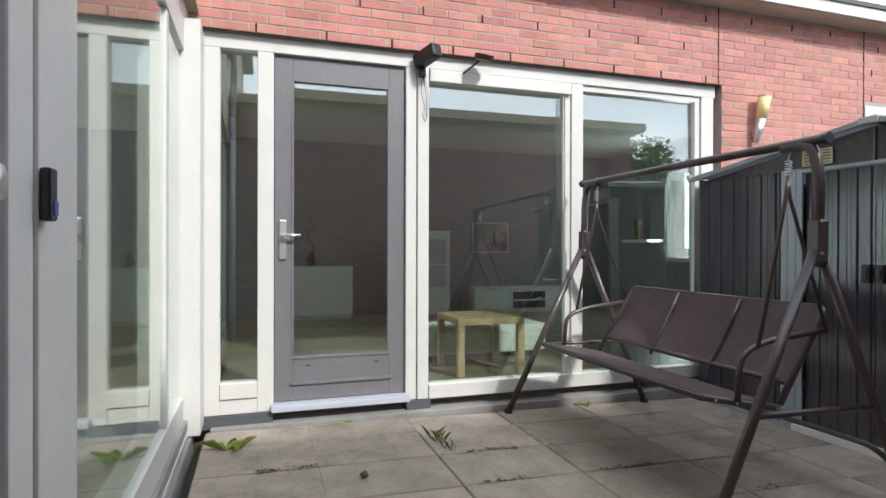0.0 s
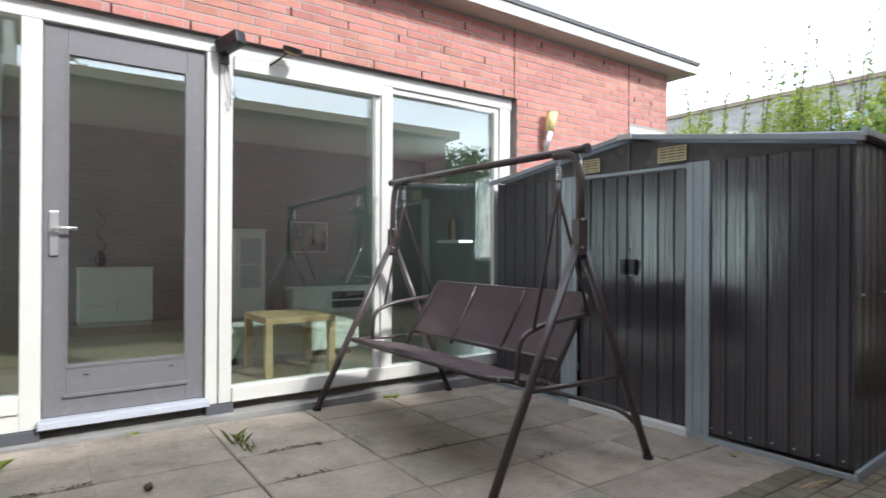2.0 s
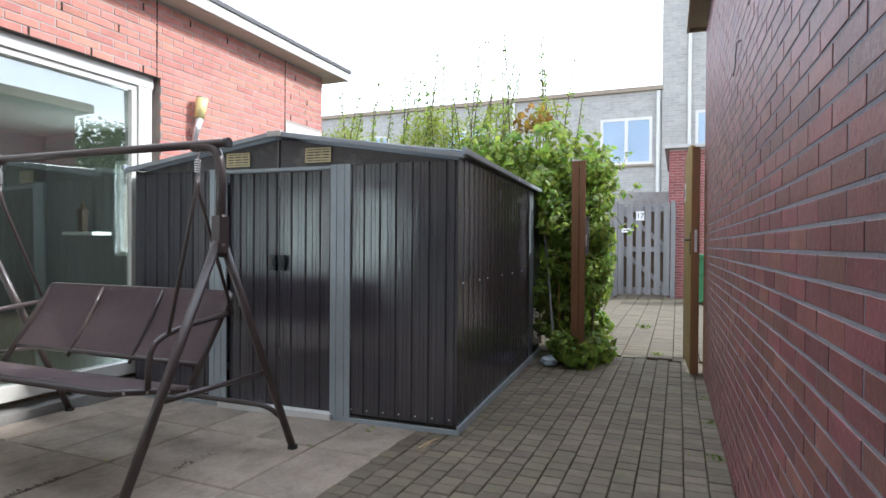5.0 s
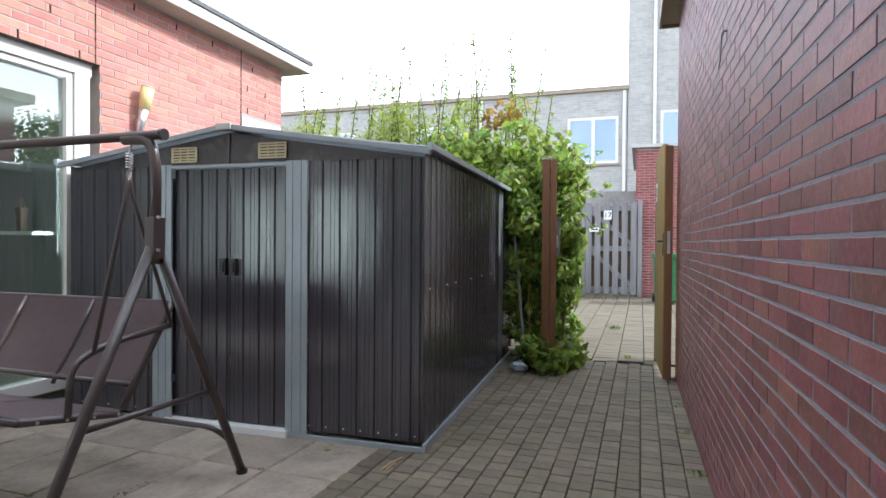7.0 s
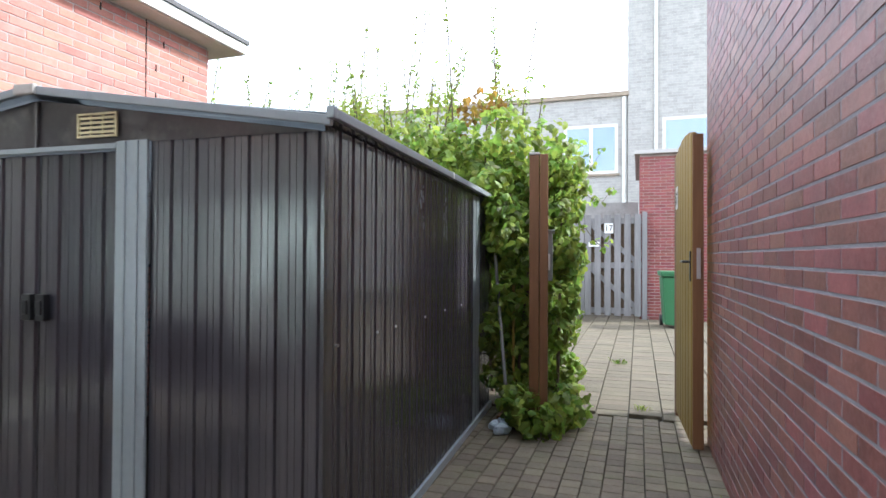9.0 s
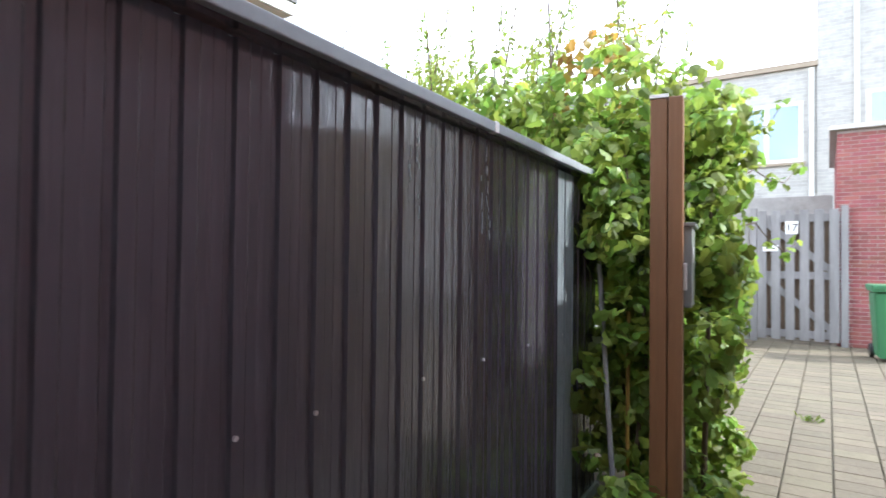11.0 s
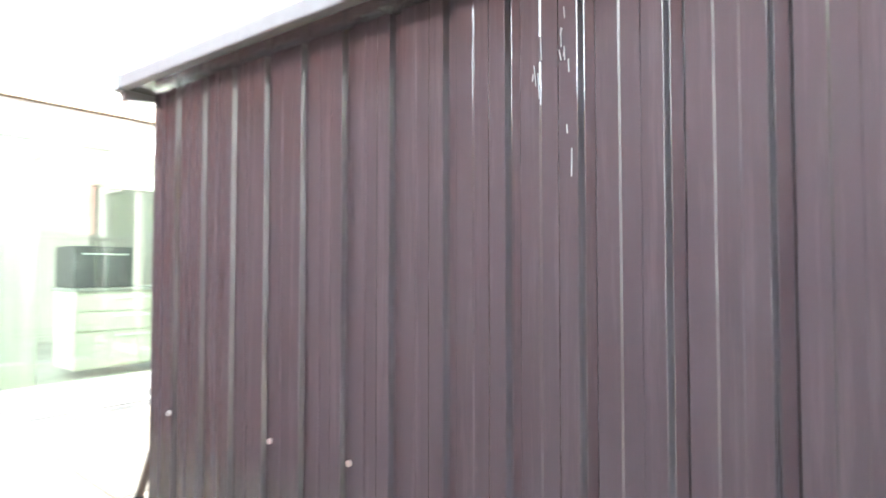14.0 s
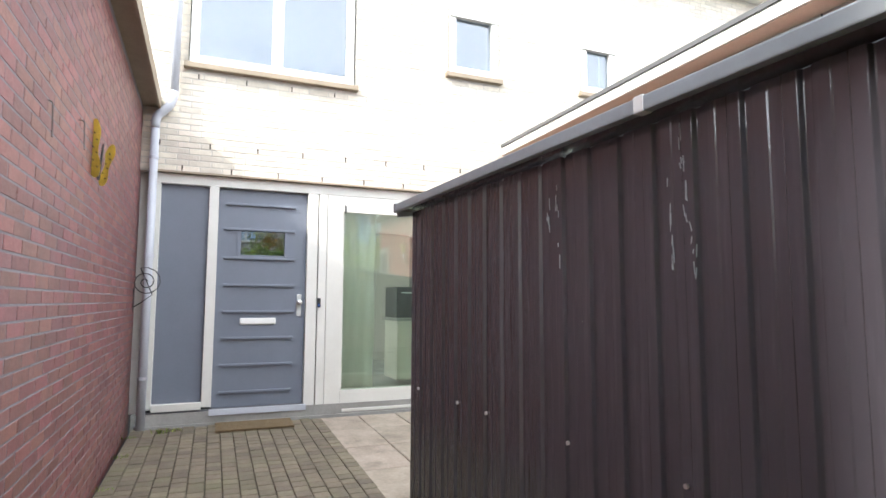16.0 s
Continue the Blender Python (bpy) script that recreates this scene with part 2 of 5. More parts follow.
M_ROOFTILE = mat("dark_roof", (0.08, 0.08, 0.085), 0.7, vary=0.2)
M_GLASS = glass_mat("window_glass", (0.80, 0.88, 0.83), 0.19)
M_GLASS_KITCHEN = glass_mat("kitchen_glass", (0.84, 0.91, 0.86), 0.09)
M_GLASS_UP = glass_mat("upper_glass", (0.62, 0.72, 0.80), 0.12)


# ---- building helpers ----
def mesh_of(name, bm, material):
    me = bpy.data.meshes.new(name)
    bm.normal_update()
    bm.to_mesh(me)
    bm.free()
    me.materials.append(material)
    return me


def part(name, bm, material, parent=None, label="", smooth=False):
    ob = new(name, mesh_of(name, bm, material))
    if smooth:
        ob.data.shade_smooth()
    if parent:
        ob.parent = parent
    if label:
        tagged(ob, label)
    return ob


def thing(name, loc, label, category, rz=0.0, group="", kind=""):
    ob = new(name)
    ob.empty_display_size = 0.1
    ob.matrix_basis = pose(*loc, 0, 0, rz)
    return tagged(ob, label, category, group, kind)


def boxes(*specs, bevel=0.0):
    """A bmesh of boxes, each (x0, y0, z0, x1, y1, z1)."""
    bm = bmesh.new()
    for x0, y0, z0, x1, y1, z1 in specs:
        v = [bm.verts.new(c) for c in ((x0, y0, z0), (x1, y0, z0), (x1, y1, z0), (x0, y1, z0), (x0, y0, z1), (x1, y0, z1), (x1, y1, z1), (x0, y1, z1))]
        for f in ((0, 3, 2, 1), (4, 5, 6, 7), (0, 1, 5, 4), (1, 2, 6, 5), (2, 3, 7, 6), (3, 0, 4, 7)):
            bm.faces.new([v[i] for i in f])
    if bevel:
        bmesh.ops.bevel(bm, geom=bm.edges[:], offset=bevel, segments=2, profile=0.6, affect="EDGES")
    return bm


def tube(points, radius, sides=10, closed=False, caps=True):
    """A round bar swept along points (a list of vectors)."""
    bm = bmesh.new()
    pts = [Vector(p) for p in points]
    rings, n = [], len(pts)
    prev = None
    for i, p in enumerate(pts):
        a = pts[(i - 1) % n] if (closed or i) else p
        b = pts[(i + 1) % n] if (closed or i < n - 1) else p
        d = (b - a).normalized()
        ref = Vector((0, 0, 1)) if abs(d.z) < 0.9 else Vector((1, 0, 0))
        u = (prev - d * prev.dot(d)).normalized() if prev else d.cross(ref).normalized()
        prev = u
        w = d.cross(u)
        r = radius[i] if isinstance(radius, (list, tuple)) else radius
        rings.append([bm.verts.new(p + (u * math.cos(k * math.tau / sides) + w * math.sin(k * math.tau / sides)) * r) for k in range(sides)])
    for i in range(n if closed else n - 1):
        a, b = rings[i], rings[(i + 1) % n]
        for k in range(sides):
            bm.faces.new((a[k], a[(k + 1) % sides], b[(k + 1) % sides], b[k]))
    if caps and not closed:
        bm.faces.new(rings[0][::-1])
        bm.faces.new(rings[-1])
    bmesh.ops.recalc_face_normals(bm, faces=bm.faces)
    return bm


def arc(points, radius=0.05, steps=5):
    """Rounds the corners of a line of points."""
    pts = [Vector(p) for p in points]
    res = [pts[0]]
    for i in range(1, len(pts) - 1):
        a, p, b = pts[i - 1], pts[i], pts[i + 1]
        ra = min(radius, (a - p).length * 0.45, (b - p).length * 0.45)
        s, e = p + (a - p).normalized() * ra, p + (b - p).normalized() * ra
        for k in range(steps + 1):
            t = k / steps
            res.append(s * (1 - t) ** 2 + p * 2 * t * (1 - t) + e * t * t)
    return res + [pts[-1]]


def disc(center, axis, radius, depth, sides=20):
    c, a = Vector(center), Vector(axis).normalized()
    return tube([c - a * depth / 2, c + a * depth / 2], radius, sides)


def join_into(bm, other):
    me = bpy.data.meshes.new("temp")
    other.to_mesh(me)
    other.free()
    bm.from_mesh(me)
    bpy.data.meshes.remove(me)
    return bm


def rail(points, radius=0.02, bend=0.06, sides=10):
    return tube(arc(points, bend), radius, sides)


def turned(bm, m):
    bm.transform(m)
    return bm

# ---- plan ----
HX, AY, WY = -0.72, 3.90, -0.46   # house frame plane, annex frame plane, alley wall face
HB, AB = HX + 0.06, AY - 0.07     # brick faces of house and annex
GZ = 0.0


def rise(x):
    """Height of the paving, which climbs gently from the shed towards the house."""
    return max(0.0, (3.2 - x) * math.tan(math.radians(1.1)))


SLOPE = pose(3.2, 0, 0, 0, 1.1, 0) @ Matrix.Translation((-3.2, 0, 0))


def structure(name, specs, material, category="", label=""):
    ob = part(name, boxes(*specs), material)
    return tagged(ob, label, category, kind="structure")


ground = structure("ground", [(-400, -400, -0.5, 600, 400, -0.045)], M_JOINT, "ground", "sandy ground with dark joints under the paving")

# ---- annex: brick wall with a window band, flat roof ----
wall_annex = structure("wall_annex", [(HB - 0.1, AB + 0.0035, 2.56, 5.72, AY + 0.25, 3.20), (3.40, AB + 0.0035, -0.04, 5.72, AY + 0.25, 2.56), (5.42, AY + 0.25, -0.04, 5.72, AY + 2.55, 3.2), (5.42, AY + 3.05, -0.04, 5.72, AY + 6.0, 3.2), (5.42, AY + 2.55, -0.04, 5.72, AY + 3.05, 1.0), (5.42, AY + 2.55, 2.3, 5.72, AY + 3.05, 3.2)], M_MORTAR, "wall", "red brick wall of the low annex")
ceiling = structure("ceiling", [(HB - 5.5, AY + 0.25, 2.72, 5.42, AY + 6.2, 3.2)], M_ROOMCEIL, "ceiling", "pale plaster ceiling of the living room")
roof_annex = structure("roof_annex", [(HB - 0.05, AB - 0.20, 3.20, 5.98, AY + 6.4, 3.225)], M_SOFFIT, "roof", "flat annex roof with timber soffit")
part("fascia", boxes((HB - 0.05, AB - 0.22, 3.205, 6.0, AB - 0.20, 3.30), (5.98, AB - 0.20, 3.205, 6.0, AY + 6.4, 3.30)), M_WHITE, roof_annex, "white painted fascia board")
part("roof_edge", boxes((HB - 0.05, AB - 0.235, 3.302, 6.02, AY + 6.4, 3.34)), M_ROOFEDGE, roof_annex, "dark roofing edge strip")
floor_room = structure("floor_room", [(HB - 5.5, AY + 0.12, -0.04, 5.42, AY + 6.2, 0.20)], M_LAMINATE, "floor", "oak laminate floor of the living room")
structure("wall_room_back", [(HB - 5.5, AY + 4.5, 0.20, 5.42, AY + 4.7, 2.72)], M_ROOMWALL, "wall", "plain grey plaster wall behind the living room")
structure("wall_room_side", [(HB - 5.7, AY - 3.4, 0.0, HB - 5.5, AY + 6.2, 2.72)], M_ROOMWALL, "wall", "plain grey plaster wall of the room")
structure("wall_room_end", [(5.39, AY + 0.25, 0.20, 5.418, AY + 2.55, 2.72), (5.39, AY + 3.05, 0.20, 5.418, AY + 4.5, 2.72), (5.39, AY + 2.55, 2.3, 5.418, AY + 3.05, 2.72), (5.39, AY + 2.55, 0.2, 5.418, AY + 3.05, 1.0)], M_ROOMWALL, "wall", "plain grey plaster end wall of the room")

# window band of the annex: frame parts, panes, door
window_1 = thing("window_1", (0, AY, 0), "white painted timber window band with tall panes", "window", kind="structure")
frames = {
    "top_rail": [(-0.66, -0.03, 2.46, 3.36, 0.07, 2.555)],
    "corner_post": [(-0.66, -0.03, 0.14, -0.51, 0.07, 2.46)],
    "post": [(-0.285, -0.03, 0.14, -0.185, 0.07, 2.46)],
    "door_post": [(0.695, -0.03, 0.14, 0.77, 0.07, 2.46), (0.778, -0.035, 0.14, 0.86, 0.07, 2.46)],
    "mullion": [(2.00, -0.03, 0.19, 2.10, 0.07, 2.46)],
    "end_post": [(3.22, -0.03, 0.19, 3.345, 0.07, 2.46)],
    "sidelight_sill": [(-0.51, -0.045, 0.24, -0.285, 0.07, 0.34)],
    "bottom_rail": [(0.86, -0.05, 0.14, 3.345, 0.07, 0.24)],
    "roller_housing": [(0.865, -0.045, 2.37, 1.99, 0.03, 2.455)],
    "sidelight_sill_base": [(-0.51, -0.03, 0.14, -0.285, 0.07, 0.238)],
}
for nm, sp in frames.items():
    part(nm, boxes(*sp, bevel=0.006), M_WHITE, window_1)
part("inner_bead", boxes((1.955, -0.012, 0.24, 1.998, 0.03, 2.37), (3.17, -0.012, 0.24, 3.218, 0.03, 2.46), (2.102, -0.012, 2.415, 3.17, 0.03, 2.458)), M_WHITE, window_1)
for x0, x1, z0, z1 in ((-0.51, -0.285, 0.34, 2.46), (0.86, 1.955, 0.24, 2.37), (2.10, 3.17, 0.24, 2.415)):
    p = part("pane", turned(boxes((x0, -0.003, -(z1 - z0) / 2, x1, 0.003, (z1 - z0) / 2)), pose(0, 0.02, (z0 + z1) / 2, -0.75, 0, 0)), M_GLASS, window_1, "clear reflecting glass pane")
    p.visible_shadow = False
part("sill_plate", boxes((-0.66, -0.05, 0.06, -0.19, 0.07, 0.138), (0.70, -0.05, 0.06, 0.87, 0.07, 0.138)), M_DARKSILL, window_1, "dark slate sill plate")
part("pull_cord", tube([(1.93, -0.02, 2.36), (1.932, -0.02, 1.46), (1.94, -0.02, 1.44), (1.95, -0.02, 1.46), (1.948, -0.02, 2.36)], 0.004, 6), M_WHITE, window_1)

door_1 = thing("door_1", (-0.18, AY, 0.19), "grey painted garden door with a tall glass pane", "door", kind="structure")
part("door_leaf", boxes((0, 0, 0, 0.115, 0.055, 2.26), (0.76, 0, 0, 0.87, 0.055, 2.26), (0.115, 0, 2.11, 0.76, 0.055, 2.26), (0.115, 0, 0, 0.76, 0.055, 0.29), bevel=0.004), M_GREYPAINT, door_1)
part("drip_rail", boxes((0.10, -0.016, 0.105, 0.78, -0.002, 0.125), bevel=0.003), M_GREYPAINT, door_1)
for x in (0.20, 0.66):
    part("drain_slot", boxes((x, -0.003, 0.225, x + 0.03, -0.0005, 0.232)), M_BLACK, door_1)
p = part("pane", boxes((0.115, 0.02, 0.29, 0.76, 0.03, 2.11)), M_GLASS, door_1)
p.visible_shadow = False
part("glazing_bead", boxes((0.108, -0.006, 0.275, 0.122, 0.018, 2.12), (0.753, -0.006, 0.275, 0.767, 0.018, 2.12), (0.122, -0.006, 0.275, 0.753, 0.018, 0.292), (0.122, -0.006, 2.105, 0.753, 0.018, 2.12)), M_GREYPAINT, door_1)
part("threshold", boxes((-0.02, -0.09, -0.045, 0.89, 0.06, -0.012), (-0.02, -0.075, -0.012, 0.89, 0.0, -0.002)), M_PIPE, door_1, "grey metal threshold strip")
h = part("door_handle", boxes((0.03, -0.014, 0.93, 0.075, -0.001, 1.19), bevel=0.006), M_CHROME, door_1, "brushed metal handle on a long plate")
part("lever", join_into(tube([(0.052, -0.001, 1.09), (0.052, -0.055, 1.09)], 0.011, 10), rail([(0.052, -0.055, 1.09), (0.165, -0.055, 1.09)], 0.010)), M_CHROME, h, smooth=True)

curb_1 = structure("curb_1", [(-0.56, AB - 0.05, -0.04, 3.36, AY + 0.12, 0.075)], M_CURB, "curb", "grey concrete base strip under the windows")

# ---- house: pale brick upper wall, timber front below ----
wall_house = structure("wall_house", [(HX - 0.25, WY - 8, 2.64, HB - 0.0035, -0.10, 6.2), (HX - 0.25, -0.10, 2.64, HB - 0.0035, 1.68, 3.80), (HX - 0.25, 1.68, 2.64, HB - 0.0035, 2.86, 6.2), (HX - 0.25, 2.86, 2.64, HB - 0.0035, 3.56, 4.16), (HX - 0.25, 3.56, 2.64, HB - 0.0035, 4.84, 6.2), (HX - 0.25, 4.84, 2.64, HB - 0.0035, 5.42, 4.19), (HX - 0.25, 5.42, 2.64, HB - 0.0035, 14, 6.2),
                               (HX - 0.25, -0.10, 5.35, HB - 0.0035, 1.68, 6.2), (HX - 0.25, 2.86, 5.02, HB - 0.0035, 3.56, 6.2), (HX - 0.25, 4.84, 4.93, HB - 0.0035, 5.42, 6.2)], M_MORTAR_PALE, "wall", "pale cream brick wall of the two-storey house")
structure("roof_house", [(HX - 8, WY - 8, 6.2, HB + 0.25, 14, 6.32)], M_WHITE, "roof", "white roof edge of the house")
structure("floor_kitchen", [(HX - 4.5, -0.4, -0.04, HX + 0.05, AY - 0.1, 0.2)], M_CURB, "floor", "grey tiled kitchen floor")
structure("ceiling_kitchen", [(HX - 4.5, -0.4, 2.66, HX - 0.25, AY + 0.1, 2.8)], M_ROOMCEIL, "ceiling", "white kitchen ceiling")
# unseen screen, added so that the door pane doesn't show the lit kitchen
structure("wall_hall", [(HX - 0.9, -0.4, 0.2, HX - 0.8, 1.36, 2.66), (HX - 0.9, 1.36, 0.2, HX - 0.11, 1.40, 2.66)], M_ROOMWALL, "wall", "added grey screen that hides the lit kitchen behind the front door")
structure("wall_kitchen", [(HX - 4.5, -0.5, 0.2, HX - 0.06, -0.4, 2.66), (HX - 4.6, -0.5, 0.2, HX - 4.5, AY, 2.66)], M_ROOMCEIL, "wall", "pale kitchen wall")


def upper_window(name, y0, y1, z0, z1, split, label):
    w = thing(name, (HX, 0, 0), label, "window", kind="structure")
    for nm, sp in (("frame_bottom", (0.0, y0, z0, 0.10, y1, z0 + 0.09)), ("frame_top", (0.0, y0, z1 - 0.09, 0.10, y1, z1)), ("frame_side", (0.0, y0, z0 + 0.09, 0.08, y0 + 0.09, z1 - 0.09)), ("frame_side", (0.0, y1 - 0.09, z0 + 0.09, 0.08, y1, z1 - 0.09))):
        part(nm, boxes(sp, bevel=0.006), M_WHITE, w)
    part("sill", boxes((-0.02, y0 - 0.05, z0 - 0.06, 0.13, y1 + 0.05, z0 - 0.002), bevel=0.006), M_FASCIA, w, "beige window sill")
    edges = [y0 + 0.09, *split, y1 - 0.09]
    for s in split:
        part("mullion", boxes((0.0, s - 0.06, z0 + 0.09, 0.08, s + 0.06, z1 - 0.09), bevel=0.006), M_WHITE, w)
    for a, b in zip(edges, edges[1:]):
        part("pane", boxes((0.03, a, z0 + 0.09, 0.036, b, z1 - 0.09)), M_GLASS_UP, w)
    # dark sheet in place of a room, the indoor shade is its colour
    part("room_back", boxes((-0.6, y0 - 0.2, z0 - 0.1, -0.55, y1 + 0.2, z1 + 0.2)), M_DARKSILL, w, "dark sheet standing in for the unlit room behind the panes")
    return w


upper_window("window_2", -0.09, 1.66, 3.82, 5.34, [0.80], "white upper window with two panes and beige sill")
upper_window("window_3", 2.87, 3.55, 4.18, 5.01, [], "small white upper window in the pale brick wall")
upper_window("window_4", 4.85, 5.41, 4.21, 4.92, [], "small white upper window of the neighbouring house")

# timber front with panel, door and kitchen window
front = thing("front_frame", (HX, 0, 0), "white painted timber front with blue-grey side panel", "door frame", kind="structure")
for nm, sp in {
    "top_rail": [(-0.10, -0.40, 2.53, 0.03, 3.86, 2.635)],
    "left_post": [(-0.10, -0.40, 0.24, 0.03, -0.30, 2.53)],
    "panel_post": [(-0.10, 0.16, 0.24, 0.03, 0.255, 2.53)],
    "door_post": [(-0.10, 1.185, 0.18, 0.03, 1.30, 2.53), (-0.10, 1.31, 0.092, 0.035, 1.40, 2.53)],
    "panel_sill": [(-0.10, -0.30, 0.22, 0.04, 0.16, 0.29)],
}.items():
    part(nm, boxes(*sp, bevel=0.006), M_WHITE, front)
part("side_panel", boxes((-0.07, -0.30, 0.29, -0.03, 0.16, 2.53)), M_BLUEGREY, front, "flat blue-grey panel")
part("base_board", boxes((-0.10, -0.40, 0.092, 0.02, 1.30, 0.218)), M_DARKSILL, front, "dark base board")
part("drip_cap", boxes((-0.02, -0.42, 2.637, 0.09, 3.86, 2.655)), M_FASCIA, front)
structure("curb_2", [(HX - 0.12, -0.44, -0.04, HX + 0.07, AY - 0.15, 0.09)], M_CURB, "curb", "grey concrete base strip along the house front")

door_2 = thing("door_2", (HX - 0.03, 0.257, 0.22), "blue-grey front door with horizontal ribs and letter slot", "door", kind="structure")
part("door_leaf", boxes((-0.05, 0, 0, 0.0, 0.925, 1.60), (-0.05, 0, 1.60, 0.0, 0.22, 1.86), (-0.05, 0.70, 1.60, 0.0, 0.925, 1.86), (-0.05, 0, 1.86, 0.0, 0.925, 2.30)), M_BLUEGREY, door_2)
for z in (0.14, 0.42, 0.70, 0.98, 1.26, 1.55, 1.86, 2.13):
    part("rib", boxes((0.001, 0.07, z, 0.028, 0.80, z + 0.025), bevel=0.005), M_BLUEGREY, door_2)
p = part("pane", boxes((-0.03, 0.22, 1.60, -0.024, 0.70, 1.86)), M_GLASS_UP, door_2, "small reflecting glass pane")
part("pane_frame", boxes((0.001, 0.20, 1.58, 0.018, 0.235, 1.86), (0.001, 0.69, 1.58, 0.018, 0.725, 1.86)), M_BLUEGREY, door_2)
part("letter_slot", boxes((0.001, 0.25, 0.855, 0.02, 0.62, 0.925), bevel=0.015), M_PAPER, door_2, "white letter slot flap")
hp = part("door_handle", boxes((0.001, 0.835, 0.94, 0.013, 0.885, 1.18), bevel=0.005), M_CHROME, door_2, "brushed metal plate with knob")
part("knob", join_into(disc((0.03, 0.86, 1.09), (1, 0, 0), 0.014, 0.06, 12), disc((0.062, 0.86, 1.09), (1, 0, 0), 0.03, 0.022, 16)), M_CHROME, hp, smooth=True)
part("threshold", boxes((-0.02, -0.02, -0.06, 0.10, 0.95, -0.005)), M_PIPE, door_2, "grey metal threshold")

window_5 = thing("window_5", (HX, 0, 0), "white kitchen window reaching down to the ground", "window", kind="structure")
for nm, sp in {
    "frame_side": [(-0.10, 1.405, 0.092, 0.03, 1.58, 2.53)], "sash_side": [(-0.08, 1.58, 0.34, 0.015, 1.60, 2.34)],
    "frame_bottom": [(-0.10, 1.58, 0.092, 0.03, 3.60, 0.34), (0.031, 1.60, 0.105, 0.055, 3.60, 0.14)], "frame_head": [(-0.10, 1.58, 2.34, 0.03, 3.86, 2.53)],
    "mullion": [(-0.10, 3.00, 0.34, 0.024, 3.08, 2.34)], "frame_corner": [(-0.10, 3.62, 0.10, 0.118, 3.865, 2.53)],
}.items():
    part(nm, boxes(*sp, bevel=0.006), M_WHITE, window_5)
for a, b in ((1.60, 3.00), (3.08, 3.62)):
    p = part("pane", boxes((0.004, a, 0.34, 0.010, b, 2.34)), M_GLASS_KITCHEN, window_5, "clear reflecting glass pane")
    p.visible_shadow = False
part("sash_stop", boxes((0.031, 1.60, 2.33, 0.045, 1.615, 2.42)), M_BLACK, window_5)

# ---- alley wall: building opposite the annex ----
wall_alley = structure("wall_alley", [(HX - 0.3, WY - 0.30, -0.04, 5.75, WY - 0.0016, 3.30), (5.45, WY - 6, -0.04, 5.757, WY - 0.30, 3.30)], M_MORTAR_BLUE, "wall", "purple-red brick side wall along the alley")
roof_alley = structure("roof_alley", [(HB + 0.01, WY - 6, 3.30, 5.93, WY + 0.14, 3.35)], M_FASCIA, "roof", "flat roof with brown boarded eave")
part("eave_board", boxes((HB + 0.01, WY + 0.14, 3.27, 5.95, WY + 0.165, 3.40), (5.93, WY - 6, 3.27, 5.95, WY + 0.14, 3.40)), M_FASCIA, roof_alley, "brown eave board")
part("roof_top", boxes((HB + 0.01, WY - 6, 3.38, 5.92, WY + 0.135, 3.395)), M_ROOFTILE, roof_alley)

# the alley wall runs at a slight angle to the house
ALLEY_TURN = pose(HX, WY - 0.04, 0, 0, 0, 0.8) @ Matrix.Translation((-HX, -WY, 0))
for ob in (wall_alley, roof_alley):
    ob.matrix_basis = ALLEY_TURN

# ---- shed ----
def ribbed(length, zlo, zhi, pitch=0.1155, groove=0.028, deep=0.011, top=None):
    """A ribbed metal sheet along local x, its outer side looking to -y; top(x) gives the upper edge."""
    bm = bmesh.new()
    prof, x = [], 0.0
    while x < length - 1e-6:
        e = min(x + pitch, length)
        g = e - groove
        prof.append((x, 0.0))
        # a shallow flute in every full panel, then the deep groove
        if g - x > 0.07:
            prof += [(x + 0.030, 0.0), (x + 0.033, 0.0022), (x + 0.058, 0.0022), (x + 0.061, 0.0)]
        if g > x:
            prof += [(g, 0.0), (g + 0.0015, 0.001), (g + 0.0065, deep - 0.001), (g + 0.008, deep), (e - 0.0065, deep), (e - 0.005, deep - 0.001), (e - 0.001, 0.001)]
        x = e
    prof.append((length, 0.0))
    cols = [(bm.verts.new((px, py, zlo)), bm.verts.new((px, py, top(px) if top else zhi))) for px, py in prof]
    for a, b in zip(cols, cols[1:]):
        if (a[0].co - b[0].co).length > 1e-5:
            bm.faces.new((a[0], b[0], b[1], a[1]))
    return bm


def solid(bm, thick=0.004):
    bmesh.ops.solidify(bm, geom=bm.faces[:], thickness=thick)
    return bm


